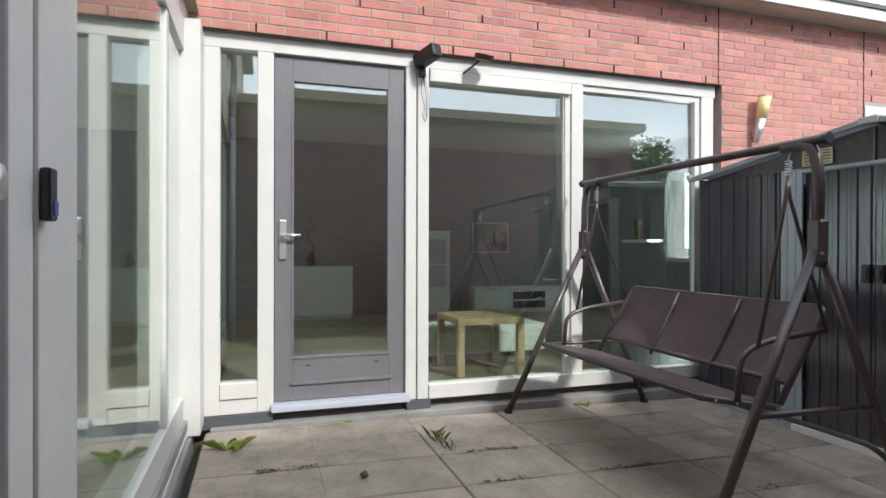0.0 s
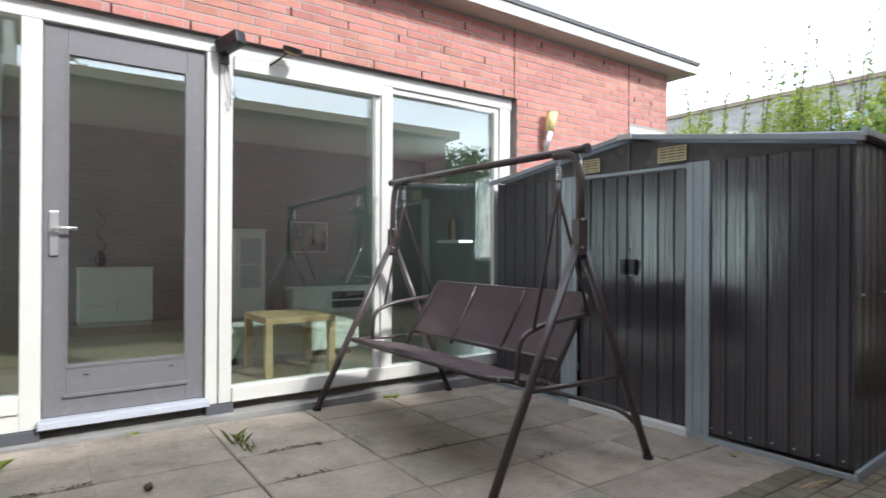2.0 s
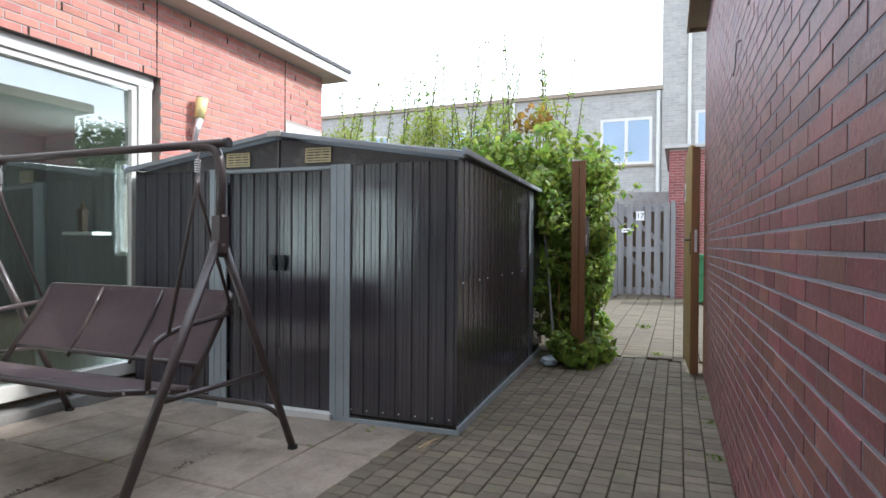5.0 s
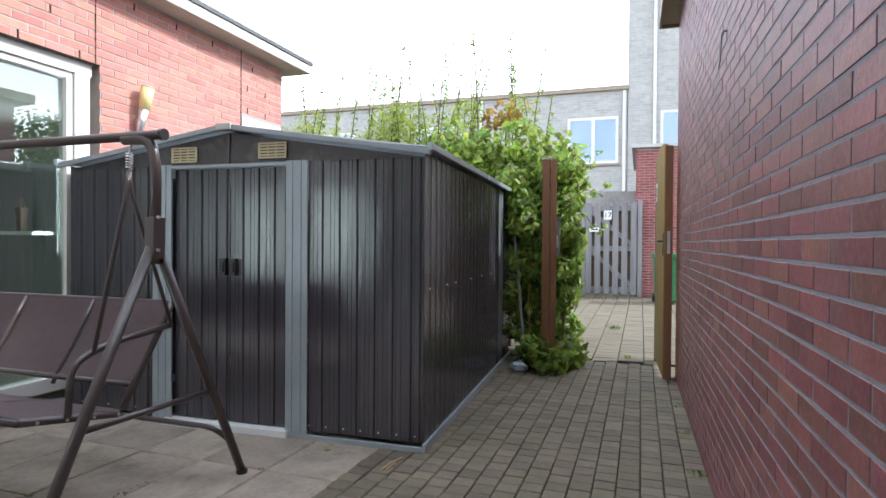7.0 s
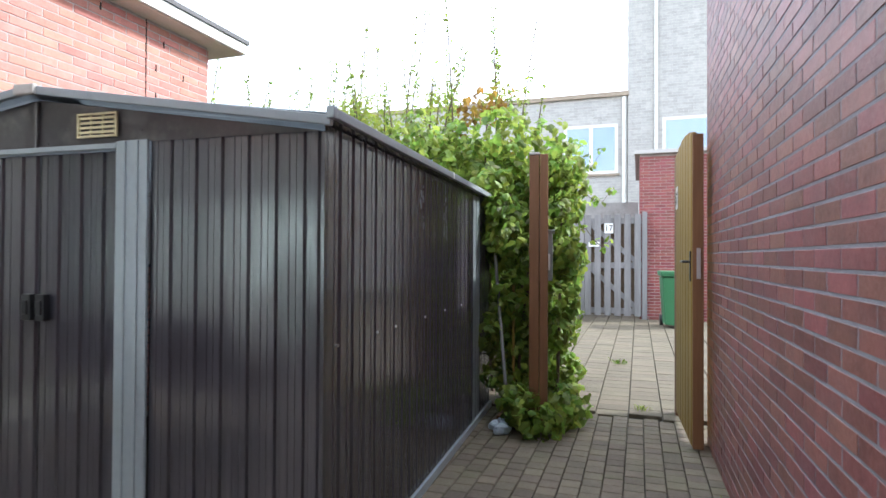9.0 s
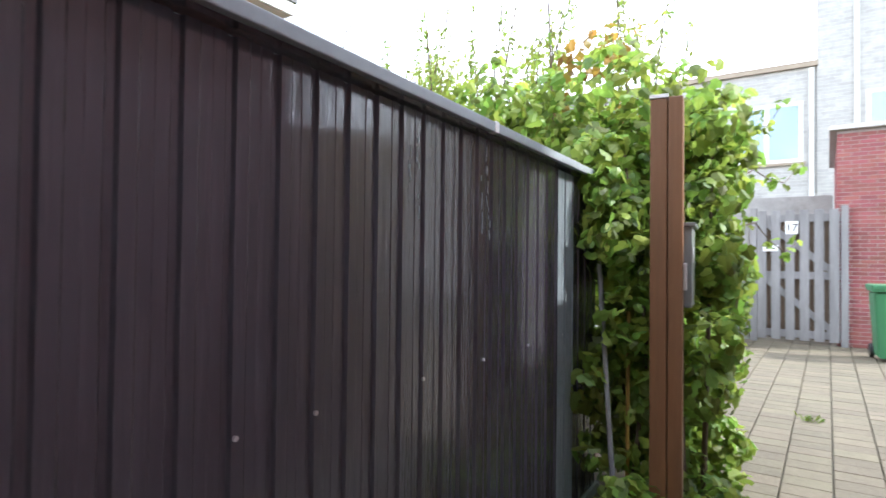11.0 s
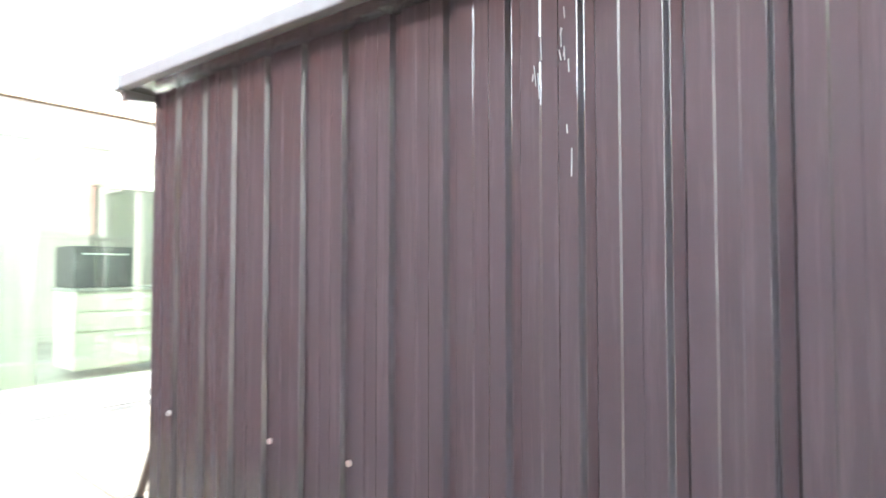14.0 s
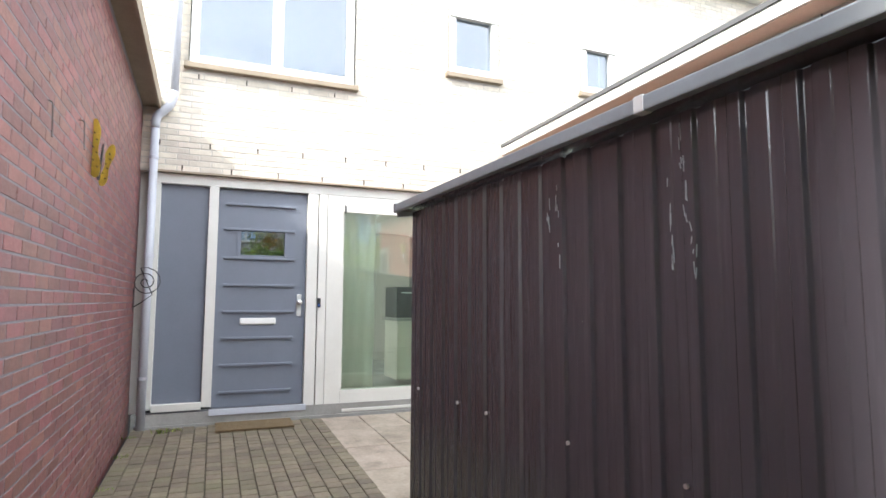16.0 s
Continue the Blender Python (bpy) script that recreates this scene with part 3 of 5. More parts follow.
def build_shed():
    L, W, H, R = 2.97, 2.64, 1.73, 1.93
    s = thing("garden_shed", (3.215, 1.09, 0.0), "dark brown ribbed metal garden shed with grey trim and sliding doors", "shed", rz=3.0)
    ridge = W / 2

    def gable(y):
        return H - 0.01 + (R - H) * (1 - abs(y - ridge) / ridge)

    # long sides in lapped sheets
    cuts = [0.0, 0.017, 0.71, 1.403, 2.096, 2.789, L]
    for k, (a, b) in enumerate(zip(cuts, cuts[1:])):
        part("side_panel", turned(solid(ribbed(b - a + 0.003, 0.05, H + 0.013)), Matrix.Translation((a, -0.0015 * (k % 2), 0))), M_SHED, s)
        part("side_panel", turned(solid(ribbed(b - a, 0.05, H + 0.013)), pose(L - a, W, 0, 0, 0, 180)), M_SHED, s)
    # front: two wings beside the door opening, gable board above
    D0, D1 = 0.90, 1.76
    for y0, y1, nm in ((0.0, D0 - 0.15, "front_panel"), (D1 + 0.15, W, "front_panel")):
        bm = ribbed(y1 - y0, 0.05, H, top=lambda px, a=y1: min(gable(a - px), H + 0.02))
        part(nm, turned(solid(bm), pose(0, y1, 0, 0, 0, -90)), M_SHED, s)
    bm = bmesh.new()
    ys = [0.02, D0 - 0.15, ridge, D1 + 0.15, W - 0.02]
    lo = [bm.verts.new((-0.006, y, H - 0.01)) for y in ys]
    hi = [bm.verts.new((-0.006, y, gable(y))) for y in ys]
    for k in range(4):
        bm.faces.new((lo[k], hi[k], hi[k + 1], lo[k + 1]))
    part("gable_board", solid(bm, 0.01), M_GABLE, s, "dark gable board with water marks")
    part("gable_post", boxes((-0.020, ridge - 0.006, H - 0.01, -0.004, ridge + 0.006, R - 0.02)), M_GABLE, s)
    part("back_panel", turned(solid(ribbed(W, 0.05, H)), pose(L, 0, 0, 0, 0, 90)), M_SHED, s)
    for y0 in (D0 - 0.15, D1):
        part("door_post", boxes((-0.022, y0, 0.03, -0.008, y0 + 0.15, H - 0.005), bevel=0.002), M_SHEDTRIM, s, "grey metal door post")
        for c in (0.04, 0.10):
            part("post_rib", boxes((-0.028, y0 + c, 0.03, -0.0215, y0 + c + 0.015, H - 0.007), bevel=0.002), M_SHEDTRIM, s)
    part("lintel", boxes((-0.024, D0, H - 0.034, 0.0, D1, H - 0.012), bevel=0.003), M_SHEDTRIM, s)
    part("door_track", boxes((-0.05, D0 - 0.02, 0.0, 0.02, D1 + 0.05, 0.045), bevel=0.003), M_PAPER, s, "pale metal sill track")
    mid = (D0 + D1) / 2
    for y0, y1 in ((D0, mid - 0.003), (mid + 0.003, D1)):
        d = part("sliding_door", turned(solid(ribbed(y1 - y0, 0.05, H - 0.036)), pose(0.018, y1, 0, 0, 0, -90)), M_SHED, s)
        hy = y1 - 0.035 if y1 < mid + 0.01 else y0 + 0.035
        part("handle", boxes((-0.016, hy - 0.024, 1.0, 0.014, hy + 0.024, 1.11), (-0.024, hy - 0.014, 1.025, -0.016, hy + 0.014, 1.085), bevel=0.004), M_BLACK, d, "black plastic recessed handle")
    part("base_rail", boxes((-0.025, -0.022, 0.0, L + 0.02, -0.004, 0.05), (-0.025, -0.004, 0.0, -0.006, D0 - 0.02, 0.03), (-0.025, D1 + 0.05, 0.0, -0.006, W, 0.03), (-0.025, W + 0.004, 0.0, L, W + 0.022, 0.05), (L + 0.004, 0, 0, L + 0.02, W, 0.05), bevel=0.002), M_SHEDTRIM, s, "pale metal base rail")
    # paler grey strip, two ribs wide, laid over the side panels
    part("side_sheet", turned(solid(ribbed(0.231, 0.052, H + 0.008)), Matrix.Translation((2.327, -0.007, 0))), M_SHEDTRIM, s, "paler grey ribbed strip over the side panels")
    # roof sheets, edge trim and corner caps
    o, t = 0.055, 0.012
    slope = math.atan2(R - H, ridge)
    for side in (0, 1):
        bm = bmesh.new()
        n = 26
        rows = []
        for k in range(n * 4 + 1):
            x = -o + (L + 2 * o) * k / (n * 4)
            up = 0.010 if k % 4 in (1, 2) else 0.0
            y_e, y_r = (-o, ridge) if side == 0 else (W + o, ridge)
            rows.append((bm.verts.new((x, y_e, H + 0.044 - o * math.tan(slope) + up)), bm.verts.new((x, y_r, R + 0.02 + up))))
        for a, b in zip(rows, rows[1:]):
            bm.faces.new((a[0], b[0], b[1], a[1]) if side == 0 else (a[1], b[1], b[0], a[0]))
        part("roof_sheet", solid(bm, 0.004), M_SHEDROOF, s)
        ye = -o if side == 0 else W + o
        zz = H + 0.018 - o * math.tan(slope)
        part("eave_trim", boxes((-o - 0.01, min(ye - 0.014, ye), zz + 0.010, L + o + 0.01, max(ye + 0.010, ye), zz + 0.046), bevel=0.004), M_SHEDROOF, s)
        part("eave_soffit", boxes((-o, min(ye, W / 2 + (W / 2 - 0.035) * (1 if side else -1)) + 0.011, zz + 0.011, L + o, max(ye, W / 2 + (W / 2 - 0.035) * (1 if side else -1)) - 0.011, zz + 0.018)), M_SHED, s)
        part("eave_clip", boxes((1.51, ye - 0.0165, zz + 0.008, 1.54, ye + 0.0125, zz + 0.049), bevel=0.004), M_PAPER, s, "white plastic joint clip")
        part("corner_cap", boxes((-o - 0.018, ye - 0.017, zz + 0.006, -o + 0.014, ye + 0.014, zz + 0.05), bevel=0.005), M_SHEDTRIM, s)
        for x in (-o, L + o):
            d = Vector((0, ridge - ye, R + 0.02 - zz))
            bm = boxes((-0.012, 0, -0.016, 0.012, d.length, 0.018), bevel=0.004)
            ang = math.degrees(math.atan2(d.z, abs(d.y)))
            part("verge_trim", turned(bm, pose(x, ye, zz, ang, 0, 0) if side == 0 else pose(x, ye, zz, 0, 0, 180) @ pose(0, 0, 0, ang, 0, 0)), M_SHEDROOF, s)
    part("ridge_cap", boxes((-o, ridge - 0.06, R + 0.018, L + o, ridge + 0.06, R + 0.036), bevel=0.006), M_SHEDROOF, s)
    part("ridge_end_cap", boxes((-o - 0.022, ridge - 0.055, R - 0.004, -o - 0.001, ridge + 0.055, R + 0.040), bevel=0.007), M_COPING, s, "pale plastic ridge cap")
    # ventilation grilles
    for y0, dz in ((0.90, 0.02), (1.56, 0.012)):
        v = part("vent_grille", boxes((-0.022, y0, 1.725 + dz, -0.012, y0 + 0.20, 1.735 + dz), (-0.022, y0, 1.815 + dz, -0.012, y0 + 0.20, 1.825 + dz), (-0.022, y0, 1.735 + dz, -0.012, y0 + 0.012, 1.815 + dz), (-0.022, y0 + 0.188, 1.735 + dz, -0.012, y0 + 0.20, 1.815 + dz), bevel=0.002), M_CREAM, s, "cream slotted vent grille")
        for k in range(4):
            part("slat", boxes((-0.019, y0 + 0.012, 1.742 + dz + 0.019 * k, -0.012, y0 + 0.188, 1.752 + dz + 0.019 * k)), M_CREAM, v)
        for c in (0.07, 0.13):
            part("slat_bar", boxes((-0.0185, y0 + c, 1.735 + dz, -0.0125, y0 + c + 0.006, 1.815 + dz)), M_CREAM, v)
    # scraped paint: short pale slivers in three patches of the long side
    scr = random.Random(9)
    verts, faces = [], []
    for x0, x1, z0, z1, count in ((1.535, 1.552, 1.40, 1.62, 11), (1.575, 1.605, 1.38, 1.70, 20), (1.08, 1.09, 1.52, 1.62, 5), (1.124, 1.132, 1.44, 1.70, 9)):
        for k in range(count):
            u = scr.random()
            x, z = x0 + (x1 - x0) * (1 - u) + scr.gauss(0, 0.0035), z0 + (z1 - z0) * u
            h, w, lean = scr.uniform(0.008, 0.04), scr.uniform(0.0003, 0.0006), scr.gauss(0.0, 0.002)
            n = len(verts)
            for yy in (-0.0036, -0.0008):
                verts += [(x - w, yy, z - h / 2), (x + w, yy, z - h / 2), (x + w - lean, yy, z + h / 2), (x - w - lean, yy, z + h / 2)]
            faces += [(n, n + 1, n + 2, n + 3), (n, n + 4, n + 5, n + 1), (n + 1, n + 5, n + 6, n + 2), (n + 2, n + 6, n + 7, n + 3), (n + 3, n + 7, n + 4, n)]
    me = bpy.data.meshes.new("scraped_paint")
    me.from_pydata(verts, [], faces)
    me.materials.append(M_SHEDTRIM)
    marks = new("scraped_paint", me)
    marks.parent = s
    tagged(marks, "pale scraped paint marks", kind="stuff")
    # screws on the long side and the front
    for x in (0.10, 0.485, 0.71, 1.165, 1.565, 1.98, 2.4):
        part("screw", disc((x, -0.005, 0.945), (0, 1, 0), 0.006, 0.006, 8), M_CHROME, s)
    for x in (0.05, 0.165, 0.28, 0.396, 0.51, 0.627, 0.74, 1.95, 2.07, 2.18, 2.3, 2.41, 2.53):
        part("screw", disc((-0.004, x, 0.085), (1, 0, 0), 0.005, 0.006, 8), M_CHROME, s)
    return s


build_shed()


# ---- garden swing ----
def build_swing():
    s = thing("garden_swing", (2.0, 1.87, 0.0), "brown steel garden swing with three-seat mesh bench", "swing bench", rz=0.6)
    s.matrix_basis = pose(2.0, 1.87, rise(2.0), 0, 1.1, 0.6)
    W = 1.83
    top = 1.655
    part("top_bar", tube([(0, -0.03, top), (0, W + 0.03, top)], 0.021, 14), M_STEEL, s, smooth=True)
    for y in (-0.035, W + 0.035):
        part("end_cap", disc((0, y, top), (0, 1, 0), 0.025, 0.02, 16), M_BLACK, s)
    for y, sg in ((0.0, 1), (W, -1)):
        part("upright", rail([(0, y + sg * 0.18, top - 0.012), (0, y + sg * 0.03, top - 0.015), (0, y, top - 0.15), (0, y, 1.10)], 0.024, 0.12, 12), M_STEEL, s, smooth=True)
        part("bracket", boxes((-0.032, y - 0.026, 1.12, 0.032, y + 0.026, 1.30), bevel=0.004), M_STEEL, s)
        for z in (1.16, 1.30):
            part("bolt", disc((-0.012, y - 0.03, z), (0, 1, 0), 0.007, 0.012, 8), M_CHROME, s)
        for sx in (-1, 1):
            leg = part("leg", tube([(sx * 0.02, y, 1.17), (sx * 0.575, y - sg * 0.02, 0.012)], 0.022, 12), M_STEEL, s, smooth=True)
            part("foot_cap", disc((sx * 0.575, y - sg * 0.02, 0.012), (0, 0, 1), 0.029, 0.024, 12), M_BLACK, leg)
        part("cross_bar", tube([(-0.33, y - sg * 0.01, 0.48), (0.33, y - sg * 0.01, 0.48)], 0.013, 10), M_STEEL, s, smooth=True)
    part("rear_rail", rail([(0.545, 0.01, 0.16), (0.44, 0.05, 0.27), (0.44, W - 0.05, 0.27), (0.545, W - 0.01, 0.16)], 0.014, 0.12), M_STEEL, s, smooth=True)
    # bench hangs inside the frame
    y0, y1 = 0.19, W - 0.19
    sx0, sx1, sz0, sz1 = -0.43, 0.02, 0.515, 0.435
    bx, bz = 0.30, 0.90
    part("seat_frame", rail([(sx0, y0, sz0), (sx0, y1, sz0), (sx1, y1, sz1), (sx1, y0, sz1), (sx0, y0, sz0 + 0.001)], 0.016, 0.04), M_STEEL, s, smooth=True)
    part("back_frame", rail([(sx1, y0, sz1 + 0.02), (bx, y0, bz), (bx, y1, bz), (sx1, y1, sz1 + 0.02)], 0.016, 0.04), M_STEEL, s, smooth=True)
    lx, lz = sx1 + (bx - sx1) * 0.24, sz1 + (bz - sz1) * 0.24
    part("back_bottom_rail", tube([(lx, y0, lz), (lx, y1, lz)], 0.014, 8), M_STEEL, s, smooth=True)
    third = (y1 - y0) / 3
    for k in range(3):
        a, b = y0 + third * k + 0.004, y0 + third * (k + 1) - 0.004
        for nm, (px, pz), (qx, qz), sag in (("seat_cushion", (sx0 - 0.005, sz0 + 0.018), (sx1, sz1 + 0.018), -0.012), ("back_cushion", (lx - 0.01, lz), (bx - 0.012, bz + 0.012), 0.0)):
            bm = bmesh.new()
            grid = []
            for i in range(9):
                t = i / 8
                row = []
                for j in range(7):
                    u = j / 6
                    z = pz + (qz - pz) * t + sag * math.sin(math.pi * u) * math.sin(math.pi * t)
                    x = px + (qx - px) * t + (0.022 * math.sin(math.pi * t) if nm == "back_cushion" else 0)
                    row.append(bm.verts.new((x, a + (b - a) * u, z)))
                grid.append(row)
            for i in range(8):
                for j in range(6):
                    bm.faces.new((grid[i][j], grid[i][j + 1], grid[i + 1][j + 1], grid[i + 1][j]))
            part(nm, solid(bm, 0.012), M_FABRIC, s)
        if k:
            y = y0 + third * k
            part("back_strut", rail([(lx - 0.02, y, lz - 0.03), (lx * 0.5 + bx * 0.5 - 0.012, y, (lz + bz) / 2), (bx - 0.02, y, bz)], 0.010, 0.1, 8), M_STEEL, s, smooth=True)
            part("seat_strut", tube([(sx0, y, sz0), (sx1, y, sz1)], 0.010, 8), M_STEEL, s, smooth=True)
    for k in range(4):
        part("seat_bolt", disc((sx0 + 0.06 + 0.12 * k, y0 - 0.017, sz0 - 0.012 - 0.021 * k), (0, 1, 0), 0.007, 0.006, 8), M_CHROME, s)
    for y, sg in ((y0 - 0.02, 1), (y1 + 0.02, -1)):
        part("armrest", rail([(sx0 + 0.18, y, sz0 - 0.02), (sx0 + 0.19, y, 0.70), (sx0 + 0.34, y, 0.755), (bx - 0.02, y, 0.80)], 0.014, 0.10), M_STEEL, s, smooth=True)
        part("spring", tube([(0.014 * math.cos(k * 0.9), y - sg * 0.02 + 0.014 * math.sin(k * 0.9), 1.585 - 0.0017 * k) for k in range(44)], 0.003, 5), M_CHROME, s)
        part("hook", rail([(0, y - sg * 0.02, top + 0.028), (0.02, y - sg * 0.02, top), (0, y - sg * 0.02, 1.585)], 0.004, 0.01, 6), M_CHROME, s)
        part("hanger_bar", rail([(sx0 + 0.28, y - sg * 0.012, 0.735), (-0.01, y - sg * 0.02, 1.42), (0.0, y - sg * 0.02, 1.50)], 0.009, 0.03, 8), M_STEEL, s, smooth=True)
        part("hanger_bar", rail([(bx - 0.03, y - sg * 0.012, 0.79), (0.01, y - sg * 0.02, 1.42), (0.0, y - sg * 0.02, 1.51)], 0.009, 0.03, 8), M_STEEL, s, smooth=True)
    return s


build_swing()


# ---- alley gate, posts ----
def build_post():
    s = thing("gate_post", (5.60, 0.72, 0.0), "tall brown stained timber gate post beside ivy", "post", rz=8)
    part("post_half", boxes((0.0, -0.06, 0.0, 0.10, 0.0, 2.03), bevel=0.006), M_WOOD_POST, s)
    part("post_half", boxes((0.0, 0.004, 0.0, 0.10, 0.075, 2.025), bevel=0.006), M_WOOD_POST, s)
    part("cap", boxes((-0.004, 0.0, 2.027, 0.10, 0.078, 2.042)), M_CHROME, s, "dull metal cap plate")
    part("strike_plate", boxes((0.03, -0.075, 1.18, 0.06, -0.061, 1.30), bevel=0.004), M_CHROME, s, "metal latch strike plate")
    return s


build_post()


def number(plate, place, size):
    """The black figures 17 on a plate."""
    cu = bpy.data.curves.new("number", "FONT")
    cu.body, cu.size, cu.extrude, cu.align_x = "17", size, 0.001, "CENTER"
    txt = new("number_text", cu)
    me = bpy.data.meshes.new_from_object(txt)
    bpy.data.objects.remove(txt)
    me.materials.append(M_BLACK)
    ob = new("number", me)
    ob.parent = plate
    ob.matrix_basis = place
    return ob


def build_wood_gate():
    s = thing("wooden_gate", (6.424, -0.298, 0.0), "honey-coloured board gate standing open against the brick wall", "gate", rz=182.7)
    n, w = 6, 0.150
    for k in range(n):
        z = 2.10 + 0.06 * math.sin(math.pi * (k + 0.5) / n)
        part("board", boxes((k * w, -0.050, 0.03, k * w + w - 0.016, -0.012, z), bevel=0.018), M_WOOD_GATE, s)
    for z in (0.35, 1.05, 1.70):
        part("ledge", boxes((0.0, -0.010, z, 0.90, 0.022, z + 0.10), bevel=0.004), M_WOOD_GATE, s)
    part("edge_stile", boxes((0.901, -0.045, 0.03, 0.925, 0.022, 2.09), bevel=0.004), M_WOOD_POST, s)
    l = part("lock_case", boxes((0.926, -0.022, 1.14, 0.932, 0.002, 1.34)), M_CHROME, s, "steel lock strip")
    part("latch_bolt", boxes((0.932, -0.016, 1.22, 0.943, -0.004, 1.26)), M_CHROME, l)
    part("lever_handle", join_into(rail([(0.85, -0.046, 1.25), (0.85, -0.095, 1.25), (0.74, -0.095, 1.25)], 0.009, 0.02), boxes((0.83, -0.056, 1.12, 0.87, -0.046, 1.32))), M_BLACK, s, "black lever handle")
    part("hinge_post", boxes((-0.11, -0.05, -0.02, -0.012, 0.05, 2.1), bevel=0.006), M_WOOD_POST, s)
    pl = part("number_plate", boxes((0.02, -0.054, 1.66, 0.14, -0.0505, 1.84)), M_PAPER, s, "white plate with number 17")
    number(pl, pose(0.08, -0.0555, 1.70, 90, 0, 0), 0.13)
    return s


build_wood_gate()


def build_far_gate():
    s = thing("picket_gate", (13.9, -0.06, 0.0), "weathered grey slatted timber gate with house number plate", "gate")
    for y in (-0.02, 1.24):
        part("post", boxes((-0.04, y - 0.05, 0, 0.06, y + 0.05, 2.22), bevel=0.006), M_WOOD_GREY, s)
    for k in range(6):
        y = 0.05 + 0.20 * k
        part("slat", boxes((-0.03, y, 0.06, -0.008, y + 0.13, 2.17), bevel=0.004), M_WOOD_GREY, s)
    # dark sheet added behind the slats, its colour gives the shade in the gaps
    part("back_board", boxes((0.034, 0.05, 0.08, 0.045, 1.17, 2.1)), M_BARK, s, "dark sheet added for the shade between the slats")
    for z in (0.10, 1.05, 1.98):
        part("rail", boxes((-0.006, 0.04, z, 0.03, 1.18, z + 0.12), bevel=0.004), M_WOOD_GREY, s)
    for z0, z1 in ((0.22, 1.05), (1.17, 1.98)):
        bm = boxes((-0.004, 0, -0.05, 0.026, math.hypot(0.95, z1 - z0), 0.05))
        part("brace", turned(bm, pose(0.0, 0.12, z0, math.degrees(math.atan2(z1 - z0, 0.95)), 0, 0)), M_WOOD_GREY, s)
    pl = part("number_plate", boxes((-0.036, 0.60, 1.78, -0.031, 0.78, 1.99)), M_PAPER, s, "white plate with number 17")
    number(pl, pose(-0.038, 0.69, 1.83, 90, 0, -90), 0.17)
    b = part("letter_plate", boxes((-0.036, 0.88, 1.50, -0.031, 1.10, 1.60)), M_PAPER, s, "small white name plate")
    part("name_bar", boxes((-0.039, 0.92, 1.54, -0.0365, 1.06, 1.56)), M_BLACK, b)
    return s


build_far_gate()

# ---- far buildings ----
M_BLIND = mat("pale_blind", (0.78, 0.80, 0.80), 0.8, vary=0.06, scale=2)
outbuilding = thing("brick_outbuilding", (13.98, 0.02, 0), "low red brick outbuilding with pale coping", "building")
part("wall", boxes((0.006, -1.494, -0.04, 4.2, -0.006, 3.42)), M_MORTAR, outbuilding)
part("downpipe", tube([(-0.05, -1.36, 0.0), (-0.05, -1.36, 3.36)], 0.045, 12), M_WHITE, outbuilding, "white rain pipe", smooth=True)
far_house = thing("far_house", (22, 0, 0), "grey brick terraced house with flat roof and white windows", "house")
part("wall", boxes((0.006, 0.42, -0.04, 8, 24, 6.85)), M_MORTAR_PALE, far_house)
part("tower_wall", boxes((0.006, -12, -0.04, 8, 0.40, 11.5)), M_MORTAR_PALE, far_house)
part("roof_edge", boxes((-0.10, 0.36, 6.85, 8, 24, 7.0)), M_FASCIA, far_house, "pale roof edge")
part("roof_edge", boxes((-0.10, -12, 11.5, 8, 0.46, 11.65)), M_FASCIA, far_house, "pale roof edge")
for y, z1 in ((0.52, 6.8), (-0.52, 11.4), (5.9, 6.8)):
    part("downpipe", tube([(-0.08, y, 0.0), (-0.08, y, z1)], 0.06, 10), M_WHITE, far_house)


def far_window(y0, y1, z0, z1, split=None):
    w = part("window", boxes((-0.03, y0, z0, 0.0, y1, z0 + 0.10), (-0.03, y0, z1 - 0.10, 0.0, y1, z1), (-0.03, y0, z0 + 0.1, 0.0, y0 + 0.10, z1 - 0.1), (-0.03, y1 - 0.10, z0 + 0.1, 0.0, y1, z1 - 0.1), *([(-0.03, split - 0.06, z0 + 0.1, 0.0, split + 0.06, z1 - 0.1)] if split else [])), M_WHITE, far_house)
    part("pane", boxes((-0.012, y0 + 0.1, z0 + 0.1, -0.008, y1 - 0.1, z1 - 0.1)), M_GLASS_UP, w)
    part("blind", boxes((-0.004, y0 + 0.1, z0 + 0.1, 0.008, y1 - 0.1, z1 - 0.1)), M_BLIND, w, "pale blind behind the glass")
    part("sill", boxes((-0.07, y0 - 0.06, z0 - 0.08, 0.0, y1 + 0.06, z0 - 0.004)), M_FASCIA, w)


far_window(0.72, 2.55, 4.18, 5.90, 1.62)
far_window(7.0, 8.8, 4.18, 5.90, 7.9)
far_window(11.5, 13.3, 4.18, 5.90, 12.4)
far_window(-2.6, -0.72, 4.3, 6.0)
far_window(1.2, 2.6, 1.2, 2.6)
yard_wall = structure("wall_yard", [(17.5, 0.05, -0.04, 17.7, 9, 2.75), (14.0, 1.26, -0.04, 14.15, 7, 1.9)], M_CURB, "wall", "grey rendered yard wall behind the gate")

bin_ = thing("wheelie_bin", (12.75, -0.62, 0), "green plastic wheelie bin beside the brick outbuilding", "bin", rz=4)


def taper_box(x0, y0, x1, y1, z0, z1, grow):
    bm = boxes((x0, y0, z0, x1, y1, z1))
    for v in bm.verts:
        if v.co.z > (z0 + z1) / 2:
            v.co.x += grow if v.co.x > 0 else -grow
            v.co.y += grow if v.co.y > 0 else -grow
    bmesh.ops.bevel(bm, geom=bm.edges[:], offset=0.02, segments=2, affect="EDGES")
    return bm


